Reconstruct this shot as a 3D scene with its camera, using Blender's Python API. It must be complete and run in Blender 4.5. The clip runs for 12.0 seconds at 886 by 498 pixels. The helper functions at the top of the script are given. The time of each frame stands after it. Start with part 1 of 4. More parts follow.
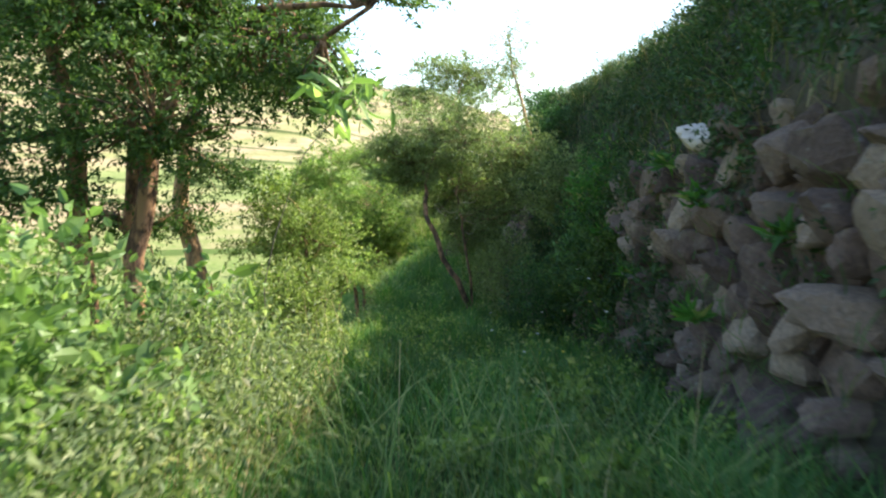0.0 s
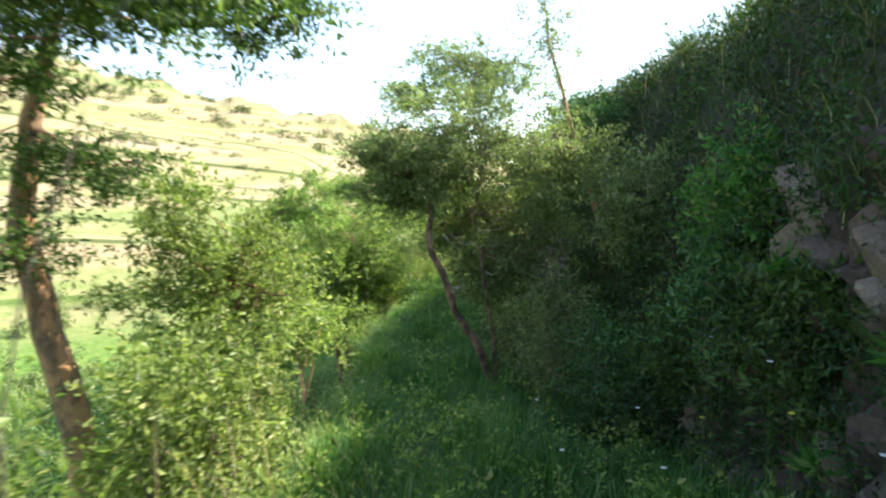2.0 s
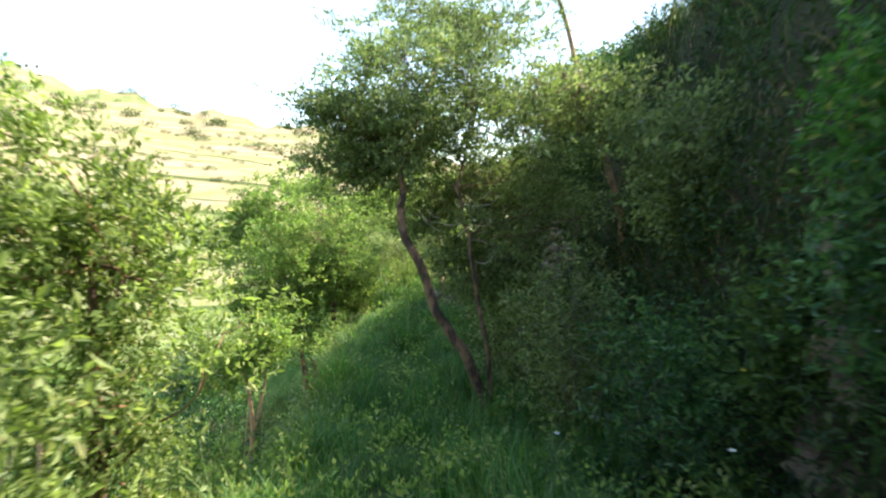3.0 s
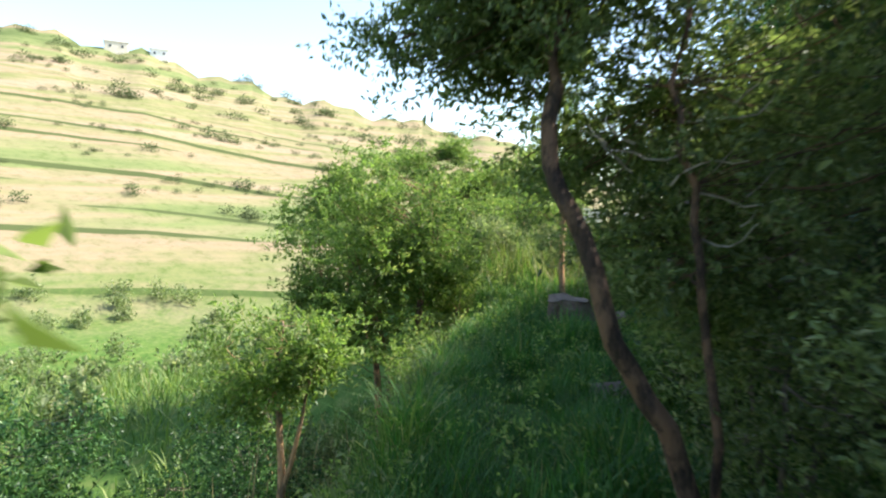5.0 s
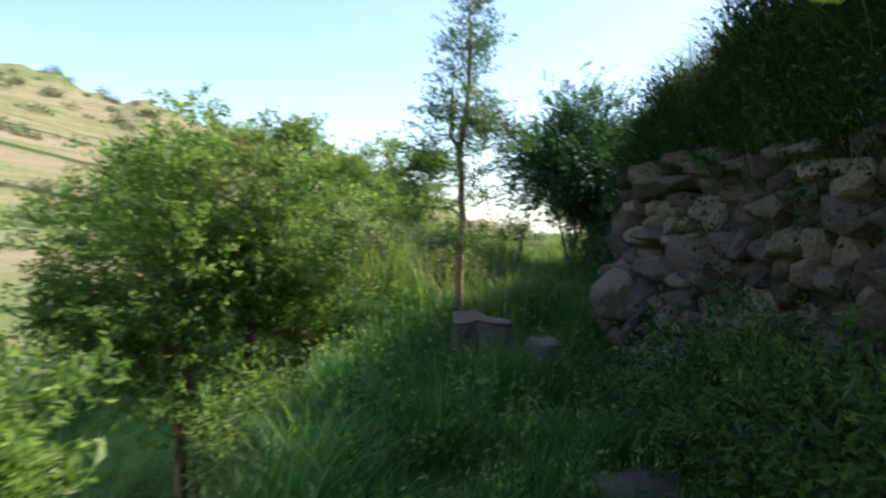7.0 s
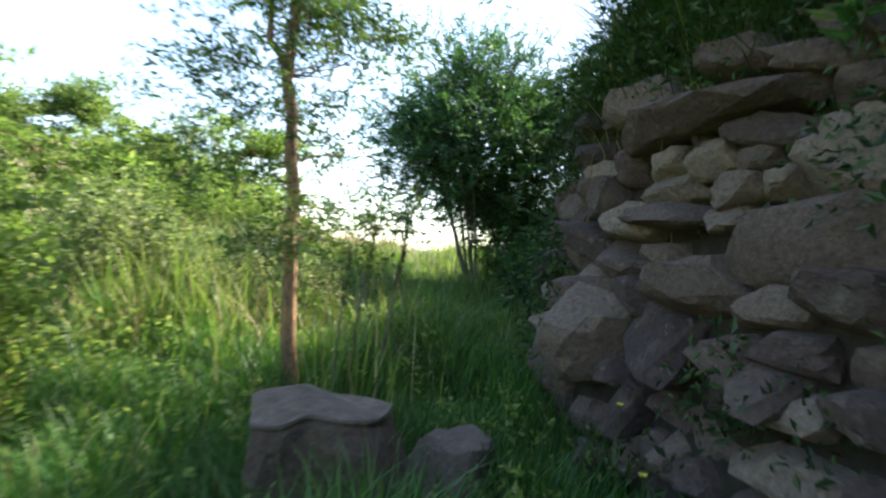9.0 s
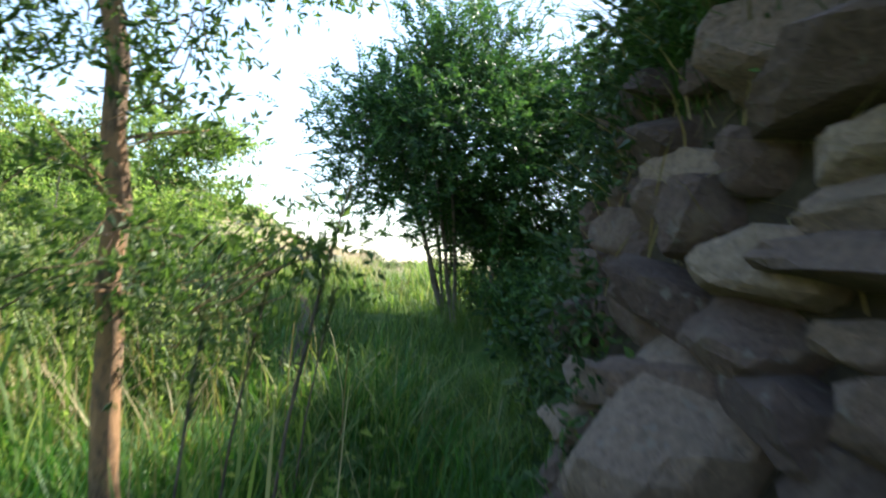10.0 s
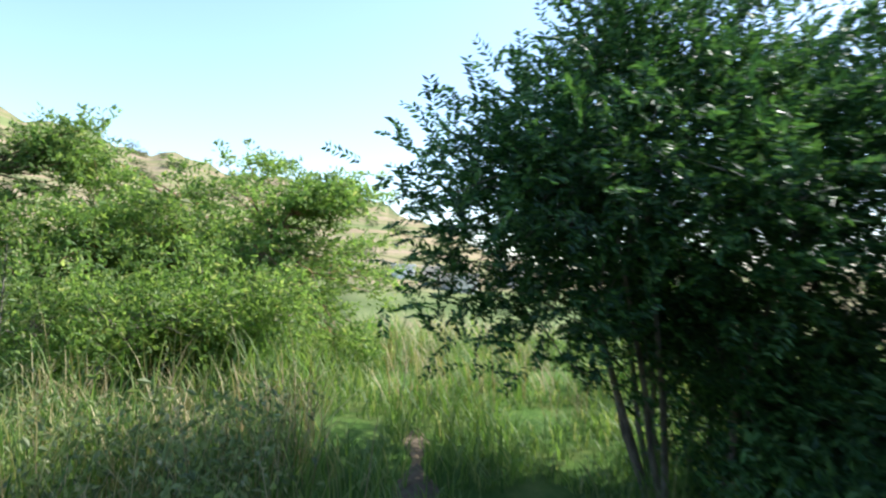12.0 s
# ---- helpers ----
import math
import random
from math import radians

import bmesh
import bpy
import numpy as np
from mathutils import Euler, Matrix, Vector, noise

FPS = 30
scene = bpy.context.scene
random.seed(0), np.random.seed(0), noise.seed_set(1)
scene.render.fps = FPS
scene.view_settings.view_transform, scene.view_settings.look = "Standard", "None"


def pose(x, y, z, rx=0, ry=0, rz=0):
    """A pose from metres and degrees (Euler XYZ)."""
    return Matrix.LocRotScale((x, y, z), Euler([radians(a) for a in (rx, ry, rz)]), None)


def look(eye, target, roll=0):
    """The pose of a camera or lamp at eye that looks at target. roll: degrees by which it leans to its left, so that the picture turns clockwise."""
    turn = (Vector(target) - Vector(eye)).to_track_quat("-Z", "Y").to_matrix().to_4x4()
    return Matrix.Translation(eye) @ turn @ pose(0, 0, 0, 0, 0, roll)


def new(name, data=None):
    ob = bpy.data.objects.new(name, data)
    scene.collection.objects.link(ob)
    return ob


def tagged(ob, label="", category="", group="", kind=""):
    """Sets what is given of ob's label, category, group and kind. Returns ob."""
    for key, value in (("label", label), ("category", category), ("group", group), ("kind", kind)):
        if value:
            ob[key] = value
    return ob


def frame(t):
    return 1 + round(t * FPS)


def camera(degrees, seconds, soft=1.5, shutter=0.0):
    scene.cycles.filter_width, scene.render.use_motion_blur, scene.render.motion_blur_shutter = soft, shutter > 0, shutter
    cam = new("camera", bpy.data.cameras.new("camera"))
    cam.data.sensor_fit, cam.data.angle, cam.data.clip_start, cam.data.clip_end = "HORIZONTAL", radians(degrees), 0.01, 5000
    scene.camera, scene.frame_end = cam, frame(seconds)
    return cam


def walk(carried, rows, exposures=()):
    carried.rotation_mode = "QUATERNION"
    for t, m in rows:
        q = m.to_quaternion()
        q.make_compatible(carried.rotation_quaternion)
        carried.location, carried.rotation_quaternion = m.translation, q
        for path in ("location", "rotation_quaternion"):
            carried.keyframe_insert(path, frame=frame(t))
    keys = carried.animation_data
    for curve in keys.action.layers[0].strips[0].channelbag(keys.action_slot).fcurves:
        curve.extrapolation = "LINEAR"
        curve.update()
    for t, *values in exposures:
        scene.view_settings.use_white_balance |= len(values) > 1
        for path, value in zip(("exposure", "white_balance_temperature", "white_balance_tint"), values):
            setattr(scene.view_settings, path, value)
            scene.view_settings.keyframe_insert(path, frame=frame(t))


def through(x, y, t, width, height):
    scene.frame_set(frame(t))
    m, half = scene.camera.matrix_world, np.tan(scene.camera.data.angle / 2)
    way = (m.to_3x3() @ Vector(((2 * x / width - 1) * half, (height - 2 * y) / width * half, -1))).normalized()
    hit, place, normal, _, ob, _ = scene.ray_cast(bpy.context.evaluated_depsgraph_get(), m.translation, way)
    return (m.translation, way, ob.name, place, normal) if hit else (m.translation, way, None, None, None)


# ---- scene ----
cam = camera(66.1, 12.0, 2.1, 0.5)
METRES, EYE, TILT, LEAN, TURN = 18.0, 1.5, -8.0, 0.0, 0.0
ROWS = [
    (0.0, 0.0, 0.0, 0.0, -0.0, 0.0, -0.0),
    (0.5, -0.0043, 0.0416, 0.0011, 0.35, 1.93, 0.18),
    (1.0, -0.0116, 0.0855, 0.0008, 0.16, 3.56, -0.33),
    (1.5, -0.011, 0.1289, 0.0016, 2.34, 5.62, -0.34),
    (2.0, -0.0119, 0.173, 0.0032, -0.7, 3.52, 0.09),
    (2.5, -0.0086, 0.2156, -0.0016, -2.68, 3.54, 0.48),
    (3.0, -0.0086, 0.2683, -0.005, -2.2, 4.58, 1.13),
    (5.0, -0.0222, 0.4313, -0.002, 5.6, 4.44, -3.14),
    (5.5, -0.0302, 0.4722, -0.0035, 6.2, 1.99, -3.7),
    (6.0, -0.0385, 0.5151, -0.0034, 2.12, 4.35, -3.85),
    (6.5, -0.0455, 0.5575, -0.0027, 0.61, 7.99, -4.11),
    (7.0, -0.0458, 0.5969, -0.0016, -8.33, 6.84, -3.24),
    (9.0, -0.0049, 0.7692, 0.0157, -18.93, 8.8, -1.12),
    (9.5, 0.013, 0.811, 0.0223, -22.21, 9.48, -0.75),
    (10.0, 0.0285, 0.8512, 0.0371, -20.53, 9.66, -1.45),
    (10.5, 0.0399, 0.876, 0.0522, -18.81, 9.66, -1.96),
    (11.0, 0.0563, 0.9046, 0.0627, -14.82, 9.93, -1.49),
    (11.5, 0.0636, 0.9322, 0.0774, -9.56, 10.17, -0.59),
    (12.0, 0.0675, 0.9597, 0.0903, -4.7, 10.14, -1.92),
]
walk(cam, [(t, pose(0, 0, EYE, TILT, LEAN, TURN) @ pose(METRES * x, METRES * y, METRES * z, 90 + pitch, roll, yaw)) for t, x, y, z, yaw, pitch, roll in ROWS],
     [(0.0, 1.80, 6650, 7), (3.0, 2.02, 6700, 9), (5.0, 1.54, 6400, 9), (6.0, 1.32, 6450, 8), (6.6, 1.02, 6300, 9), (7.2, 0.98, 6200, 9), (9.0, 1.78, 6550, 11), (10.5, 1.74, 6200, 10), (12.0, 1.22, 5900, 10)])

# ---- light ----
SUN = Vector((0.82, 0.28, 0.84)).normalized()
world = bpy.data.worlds.new("sky")
scene.world = world
world.use_nodes = True
wn = world.node_tree
sky = wn.nodes.new("ShaderNodeTexSky")
sky.sky_type = "NISHITA"
sky.sun_disc = False
sky.sun_elevation = math.asin(SUN.z)
sky.sun_rotation = math.atan2(SUN.x, SUN.y)
sky.air_density, sky.dust_density, sky.ozone_density = 1.0, 1.0, 1.0
wn.nodes["Background"].inputs["Strength"].default_value = 0.15
wn.links.new(sky.outputs[0], wn.nodes["Background"].inputs[0])
sun = new("sun", bpy.data.lights.new("sun", "SUN"))
sun.data.energy, sun.data.angle, sun.data.color = 4.4, radians(0.6), (1.0, 0.93, 0.80)
sun.matrix_world = look(SUN * 60, (0, 0, 0))
rng = np.random.default_rng(7)


# ---- materials ----
def material(name):
    m = bpy.data.materials.new(name)
    m.use_nodes = True
    n = m.node_tree
    return m, n, n.nodes["Principled BSDF"], n.links.new


def ramp(n, stops):
    r = n.nodes.new("ShaderNodeValToRGB")
    e = r.color_ramp.elements
    while len(e) < len(stops):
        e.new(0.5)
    for i, (p, c) in enumerate(stops):
        e[i].position, e[i].color = p, (*c, 1)
    return r


def noise_node(n, scale, detail=4.0, rough=0.55, vector=None, stretch=None):
    t = n.nodes.new("ShaderNodeTexNoise")
    t.inputs["Scale"].default_value, t.inputs["Detail"].default_value, t.inputs["Roughness"].default_value = scale, detail, rough
    if vector is not None:
        if stretch:
            mp = n.nodes.new("ShaderNodeMapping")
            mp.inputs["Scale"].default_value = stretch
            n.links.new(vector, mp.inputs["Vector"])
            vector = mp.outputs[0]
        n.links.new(vector, t.inputs["Vector"])
    return t


def mixed(n, fac, a, b, mode="MIX"):
    m = n.nodes.new("ShaderNodeMix")
    m.data_type, m.blend_type = "RGBA", mode
    for k, v in ((0, fac), (6, a), (7, b)):
        if isinstance(v, (int, float)):
            m.inputs[k].default_value = v
        elif isinstance(v, tuple):
            m.inputs[k].default_value = (*v, 1)
        else:
            n.links.new(v, m.inputs[k])
    return m.outputs[2]


def bumped(n, p, height, strength, distance):
    b = n.nodes.new("ShaderNodeBump")
    b.inputs["Strength"].default_value, b.inputs["Distance"].default_value = strength, distance
    n.links.new(height, b.inputs["Height"])
    n.links.new(b.outputs[0], p.inputs["Normal"])


def leaf_material(name, dark, mid, light, dry=None, through=0.35, rough=0.5):
    """Leaves: colour varies leaf by leaf and over the crown, and light comes through them."""
    m, n, p, link = material(name)
    geo = n.nodes.new("ShaderNodeNewGeometry")
    stops = [(0.0, dark), (0.45, mid), (0.9, light)] + ([(1.0, dry)] if dry else [])
    r = ramp(n, stops)
    link(geo.outputs["Random Per Island"], r.inputs[0])
    big = noise_node(n, 1.7, 3, 0.5, geo.outputs["Position"])
    hs = n.nodes.new("ShaderNodeHueSaturation")
    mr = n.nodes.new("ShaderNodeMapRange")
    mr.inputs[1].default_value, mr.inputs[2].default_value, mr.inputs[3].default_value, mr.inputs[4].default_value = 0.3, 0.7, 0.7, 1.3
    link(big.outputs[0], mr.inputs[0])
    link(mr.outputs[0], hs.inputs["Value"])
    link(r.outputs[0], hs.inputs["Color"])
    link(hs.outputs[0], p.inputs["Base Color"])
    p.inputs["Roughness"].default_value = rough
    p.inputs["Specular IOR Level"].default_value = 0.35
    tr = n.nodes.new("ShaderNodeBsdfTranslucent")
    warm = mixed(n, 1.0, hs.outputs[0], (1.22, 1.32, 0.72), "MULTIPLY")
    link(warm, tr.inputs[0])
    mx = n.nodes.new("ShaderNodeMixShader")
    mx.inputs[0].default_value = through
    link(p.outputs[0], mx.inputs[1])
    link(tr.outputs[0], mx.inputs[2])
    link(mx.outputs[0], n.nodes["Material Output"].inputs[0])
    return m


def bark_material(name, dark, light, patch):
    m, n, p, link = material(name)
    tc = n.nodes.new("ShaderNodeTexCoord")
    fine = noise_node(n, 60, 8, 0.75, tc.outputs["Object"], (1, 1, 0.25))
    big = noise_node(n, 9, 5, 0.65, tc.outputs["Object"], (1, 1, 0.5))
    r = ramp(n, [(0.36, dark), (0.60, light)])
    link(fine.outputs[0], r.inputs[0])
    r2 = ramp(n, [(0.46, (0, 0, 0)), (0.56, (1, 1, 1))])
    link(big.outputs[0], r2.inputs[0])
    link(mixed(n, r2.outputs[0], r.outputs[0], patch), p.inputs["Base Color"])
    p.inputs["Roughness"].default_value = 0.9
    bumped(n, p, fine.outputs[0], 1.0, 0.03)
    return m


def stone_material(name):
    m, n, p, link = material(name)
    tc = n.nodes.new("ShaderNodeTexCoord")
    info = n.nodes.new("ShaderNodeObjectInfo")
    tone = ramp(n, [(0.0, (0.09, 0.062, 0.052)), (0.4, (0.155, 0.108, 0.088)), (0.75, (0.225, 0.165, 0.13)), (1.0, (0.40, 0.32, 0.24))])
    link(info.outputs["Random"], tone.inputs[0])
    geo = n.nodes.new("ShaderNodeNewGeometry")
    grain = noise_node(n, 38, 8, 0.68, geo.outputs["Position"])
    blot = noise_node(n, 7, 5, 0.6, geo.outputs["Position"])
    g = ramp(n, [(0.25, (0.45, 0.45, 0.46)), (0.75, (1.35, 1.3, 1.25))])
    link(grain.outputs[0], g.inputs[0])
    c = mixed(n, 1.0, tone.outputs[0], g.outputs[0], "MULTIPLY")
    b = ramp(n, [(0.52, (0, 0, 0)), (0.72, (0.75, 0.75, 0.75))])
    link(blot.outputs[0], b.inputs[0])
    c = mixed(n, b.outputs[0], c, (0.22, 0.17, 0.125))
    lich = noise_node(n, 16, 3, 0.5, geo.outputs["Position"])
    l = ramp(n, [(0.64, (0, 0, 0)), (0.70, (0.55, 0.55, 0.55))])
    link(lich.outputs[0], l.inputs[0])
    link(mixed(n, l.outputs[0], c, (0.27, 0.255, 0.22)), p.inputs["Base Color"])
    p.inputs["Roughness"].default_value = 0.88
    add = n.nodes.new("ShaderNodeMath")
    link(grain.outputs[0], add.inputs[0])
    link(blot.outputs[0], add.inputs[1])
    bumped(n, p, add.outputs[0], 1.0, 0.035)
    return m


def soil_material(name, a, b, c):
    m, n, p, link = material(name)
    geo = n.nodes.new("ShaderNodeNewGeometry")
    fine = noise_node(n, 14, 8, 0.7, geo.outputs["Position"])
    big = noise_node(n, 0.9, 4, 0.55, geo.outputs["Position"])
    r = ramp(n, [(0.3, a), (0.55, b), (0.75, c)])
    link(fine.outputs[0], r.inputs[0])
    r2 = ramp(n, [(0.4, (0.7, 0.7, 0.7)), (0.62, (1.25, 1.25, 1.2))])
    link(big.outputs[0], r2.inputs[0])
    link(mixed(n, 1.0, r.outputs[0], r2.outputs[0], "MULTIPLY"), p.inputs["Base Color"])
    p.inputs["Roughness"].default_value = 0.95
    bumped(n, p, fine.outputs[0], 0.8, 0.05)
    return m


def land_material():
    """Near: grassy soil. Far: dry terraced fields in straw and green, with scrub on the steep risers."""
    m, n, p, link = material("land")
    geo = n.nodes.new("ShaderNodeNewGeometry")
    pos = geo.outputs["Position"]
    fine = noise_node(n, 12, 8, 0.7, pos)
    near = ramp(n, [(0.3, (0.02, 0.03, 0.012)), (0.55, (0.045, 0.08, 0.022)), (0.75, (0.10, 0.10, 0.05))])
    link(fine.outputs[0], near.inputs[0])
    turf = noise_node(n, 2.2, 8, 0.75, pos)
    pasture = ramp(n, [(0.32, (0.04, 0.09, 0.02)), (0.5, (0.09, 0.16, 0.035)), (0.68, (0.19, 0.22, 0.07))])
    link(turf.outputs[0], pasture.inputs[0])
    band = noise_node(n, 0.05, 5, 0.55, pos, (0.22, 0.22, 4.5))
    far = ramp(n, [(0.30, (0.09, 0.125, 0.045)), (0.42, (0.17, 0.195, 0.08)), (0.50, (0.285, 0.215, 0.14)), (0.56, (0.18, 0.19, 0.08)), (0.62, (0.295, 0.225, 0.155)), (0.72, (0.19, 0.20, 0.08))])
    link(band.outputs[0], far.inputs[0])
    tuft = noise_node(n, 0.7, 8, 0.8, pos)
    t = ramp(n, [(0.34, (0.6, 0.7, 0.5)), (0.48, (1.0, 1.0, 1.0)), (0.7, (1.15, 1.12, 1.05))])
    link(tuft.outputs[0], t.inputs[0])
    farc = mixed(n, 1.0, far.outputs[0], t.outputs[0], "MULTIPLY")
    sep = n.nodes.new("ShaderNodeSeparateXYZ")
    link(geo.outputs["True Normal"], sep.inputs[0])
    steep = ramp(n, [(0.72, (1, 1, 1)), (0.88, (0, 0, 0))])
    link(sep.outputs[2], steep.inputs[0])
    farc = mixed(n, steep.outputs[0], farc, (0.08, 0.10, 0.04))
    dist = n.nodes.new("ShaderNodeVectorMath")
    dist.operation = "LENGTH"
    link(pos, dist.inputs[0])
    wav = n.nodes.new("ShaderNodeMath")
    wav.operation = "MULTIPLY_ADD"
    wav.inputs[1].default_value = 22.0
    link(tuft.outputs[0], wav.inputs[0])
    link(dist.outputs["Value"], wav.inputs[2])
    c = near.outputs[0]
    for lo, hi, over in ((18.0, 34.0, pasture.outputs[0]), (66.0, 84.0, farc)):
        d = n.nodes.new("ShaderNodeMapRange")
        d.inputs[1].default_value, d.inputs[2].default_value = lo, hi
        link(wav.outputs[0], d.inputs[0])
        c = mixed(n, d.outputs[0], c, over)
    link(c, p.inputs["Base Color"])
    p.inputs["Roughness"].default_value = 1.0
    p.inputs["Specular IOR Level"].default_value = 0.05
    bumped(n, p, fine.outputs[0], 0.6, 0.05)
    return m


def plain_material(name, a, b, scale=6.0, rough=0.85):
    m, n, p, link = material(name)
    geo = n.nodes.new("ShaderNodeNewGeometry")
    t = noise_node(n, scale, 6, 0.6, geo.outputs["Position"])
    r = ramp(n, [(0.35, a), (0.65, b)])
    link(t.outputs[0], r.inputs[0])
    link(r.outputs[0], p.inputs["Base Color"])
    p.inputs["Roughness"].default_value = rough
    return m


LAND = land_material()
STONE = stone_material("field_stone")
PALE_STONE = plain_material("pale_stone", (0.36, 0.32, 0.27), (0.52, 0.47, 0.40), 14)
TRACK = soil_material("trodden_earth", (0.10, 0.07, 0.045), (0.19, 0.14, 0.09), (0.30, 0.23, 0.15))
PALE_SLAB = soil_material("pale_slab", (0.10, 0.078, 0.064), (0.19, 0.148, 0.118), (0.32, 0.26, 0.20))
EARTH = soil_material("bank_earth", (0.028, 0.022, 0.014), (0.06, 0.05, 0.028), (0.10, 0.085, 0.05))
GRASS = leaf_material("lush_grass", (0.035, 0.11, 0.022), (0.06, 0.17, 0.032), (0.11, 0.23, 0.045), (0.30, 0.28, 0.11), 0.42, 0.5)
MEADOW = leaf_material("sunny_grass", (0.07, 0.14, 0.032), (0.14, 0.22, 0.053), (0.225, 0.29, 0.085), (0.42, 0.38, 0.19), 0.45, 0.55)
FINE = leaf_material("acacia_leaf", (0.036, 0.072, 0.02), (0.07, 0.13, 0.032), (0.13, 0.20, 0.055), None, 0.45)
ACACIA = leaf_material("acacia_spray", (0.08, 0.115, 0.045), (0.16, 0.215, 0.08), (0.27, 0.33, 0.14), (0.36, 0.36, 0.2), 0.45)
BRIGHT = leaf_material("bright_leaf", (0.08, 0.14, 0.036), (0.172, 0.262, 0.068), (0.295, 0.375, 0.12), (0.42, 0.40, 0.2), 0.58)
OLIVE = leaf_material("grey_green_leaf", (0.082, 0.115, 0.05), (0.175, 0.225, 0.095), (0.30, 0.34, 0.165), (0.42, 0.39, 0.25), 0.5)
LIME = leaf_material("yellow_green_leaf", (0.085, 0.13, 0.035), (0.19, 0.26, 0.07), (0.33, 0.40, 0.14), (0.44, 0.42, 0.22), 0.5)
BROAD = leaf_material("broad_leaf", (0.085, 0.15, 0.045), (0.16, 0.26, 0.08), (0.27, 0.37, 0.13), None, 0.5, 0.4)
# Bank plants in darker tones: the bank's shade is put into their colour.
SHADELEAF = leaf_material("shaded_weed_leaf", (0.016, 0.036, 0.013), (0.036, 0.078, 0.024), (0.075, 0.13, 0.04), (0.12, 0.10, 0.05), 0.22, 0.55)
SHADEGRASS = leaf_material("shaded_grass_blade", (0.02, 0.05, 0.014), (0.04, 0.10, 0.022), (0.08, 0.15, 0.035), (0.16, 0.13, 0.06), 0.3, 0.55)
DEEP = leaf_material("deep_green_leaf", (0.02, 0.055, 0.02), (0.043, 0.11, 0.034), (0.12, 0.235, 0.07), None, 0.34, 0.42)
# Scrub tones are raised: haze over the distance is put into the leaf colour.
SCRUB = leaf_material("scrub_leaf", (0.06, 0.085, 0.035), (0.095, 0.125, 0.05), (0.14, 0.165, 0.07), None, 0.2, 0.7)
STRAW = leaf_material("dry_stalk", (0.22, 0.17, 0.08), (0.34, 0.27, 0.13), (0.45, 0.38, 0.2), None, 0.25, 0.6)
PETAL = plain_material("yellow_petal", (0.75, 0.60, 0.05), (0.85, 0.72, 0.12), 40, 0.6)
BARK = bark_material("red_brown_bark", (0.045, 0.026, 0.018), (0.19, 0.105, 0.062), (0.44, 0.24, 0.125))
PALE = bark_material("pale_bark", (0.11, 0.07, 0.045), (0.40, 0.27, 0.165), (0.64, 0.37, 0.19))
DRY = bark_material("dry_twig", (0.22, 0.18, 0.13), (0.45, 0.39, 0.31), (0.55, 0.48, 0.38))
# Red-brown bark in darker tones: shade on the acacia trunk, put into colour.
SHADY = bark_material("shaded_red_bark", (0.03, 0.02, 0.015), (0.14, 0.085, 0.055), (0.30, 0.17, 0.10))
GREY = bark_material("grey_bark", (0.08, 0.065, 0.05), (0.22, 0.18, 0.14), (0.30, 0.25, 0.19))
PLASTER = plain_material("house_plaster", (0.62, 0.54, 0.44), (0.74, 0.67, 0.57), 1.5)
WHITE = plain_material("white_wash", (0.74, 0.73, 0.70), (0.84, 0.83, 0.80), 1.5)
PANE = plain_material("dark_window", (0.02, 0.022, 0.025), (0.04, 0.042, 0.045), 2, 0.2)


# ---- mesh helpers ----
def mesh_of(name, verts, faces, mat, smooth=True):
    """A mesh from arrays; every face has the same number of corners, or faces is a list of such arrays."""
    me = bpy.data.meshes.new(name)
    groups = faces if isinstance(faces, list) else [faces]
    verts = np.asarray(verts, np.float32)
    loops = np.concatenate([f.ravel() for f in groups]).astype(np.int32)
    sizes = np.concatenate([np.full(len(f), f.shape[1]) for f in groups])
    me.vertices.add(len(verts))
    me.vertices.foreach_set("co", verts.ravel())
    me.loops.add(len(loops))
    me.loops.foreach_set("vertex_index", loops)
    me.polygons.add(len(sizes))
    me.polygons.foreach_set("loop_start", np.concatenate([[0], np.cumsum(sizes)[:-1]]).astype(np.int32))
    me.polygons.foreach_set("use_smooth", np.full(len(sizes), smooth))
    me.update(calc_edges=True)
    me.materials.append(mat)
    return me


def part(name, me, parent=None, label=""):
    ob = new(name, me)
    if parent:
        ob.parent = parent
    return tagged(ob, label)


def thing(name, at, label, category, group="", kind=""):
    ob = new(name)
    ob.empty_display_size = 0.2
    ob.location = at
    return tagged(ob, label, category, group, kind)


def unit(v):
    return v / np.maximum(np.linalg.norm(v, axis=-1, keepdims=True), 1e-9)


def tubes(paths, sides=6):
    """Tapered tubes: paths of (points, radii) as one set of verts and quads, with capped tips."""
    vs, fs, k = [], [], 0
    ang = np.linspace(0, 2 * np.pi, sides, endpoint=False)
    for pts, rad in paths:
        pts, rad = np.asarray(pts, float), np.asarray(rad, float)
        tan_ = unit(np.gradient(pts, axis=0))
        ref = np.where(np.abs(tan_[:, 2:3]) > 0.9, np.array([[1.0, 0, 0]]), np.array([[0, 0, 1.0]]))
        u = unit(np.cross(tan_, ref))
        w = np.cross(tan_, u)
        ring = pts[:, None] + rad[:, None, None] * (np.cos(ang)[None, :, None] * u[:, None] + np.sin(ang)[None, :, None] * w[:, None])
        n = len(pts)
        vs.append(ring.reshape(-1, 3))
        i = np.arange(n - 1)[:, None] * sides + np.arange(sides)[None]
        j = np.arange(n - 1)[:, None] * sides + (np.arange(sides)[None] + 1) % sides
        fs.append(np.stack([i, j, j + sides, i + sides], -1).reshape(-1, 4) + k)
        k += n * sides
    return np.concatenate(vs), np.concatenate(fs)


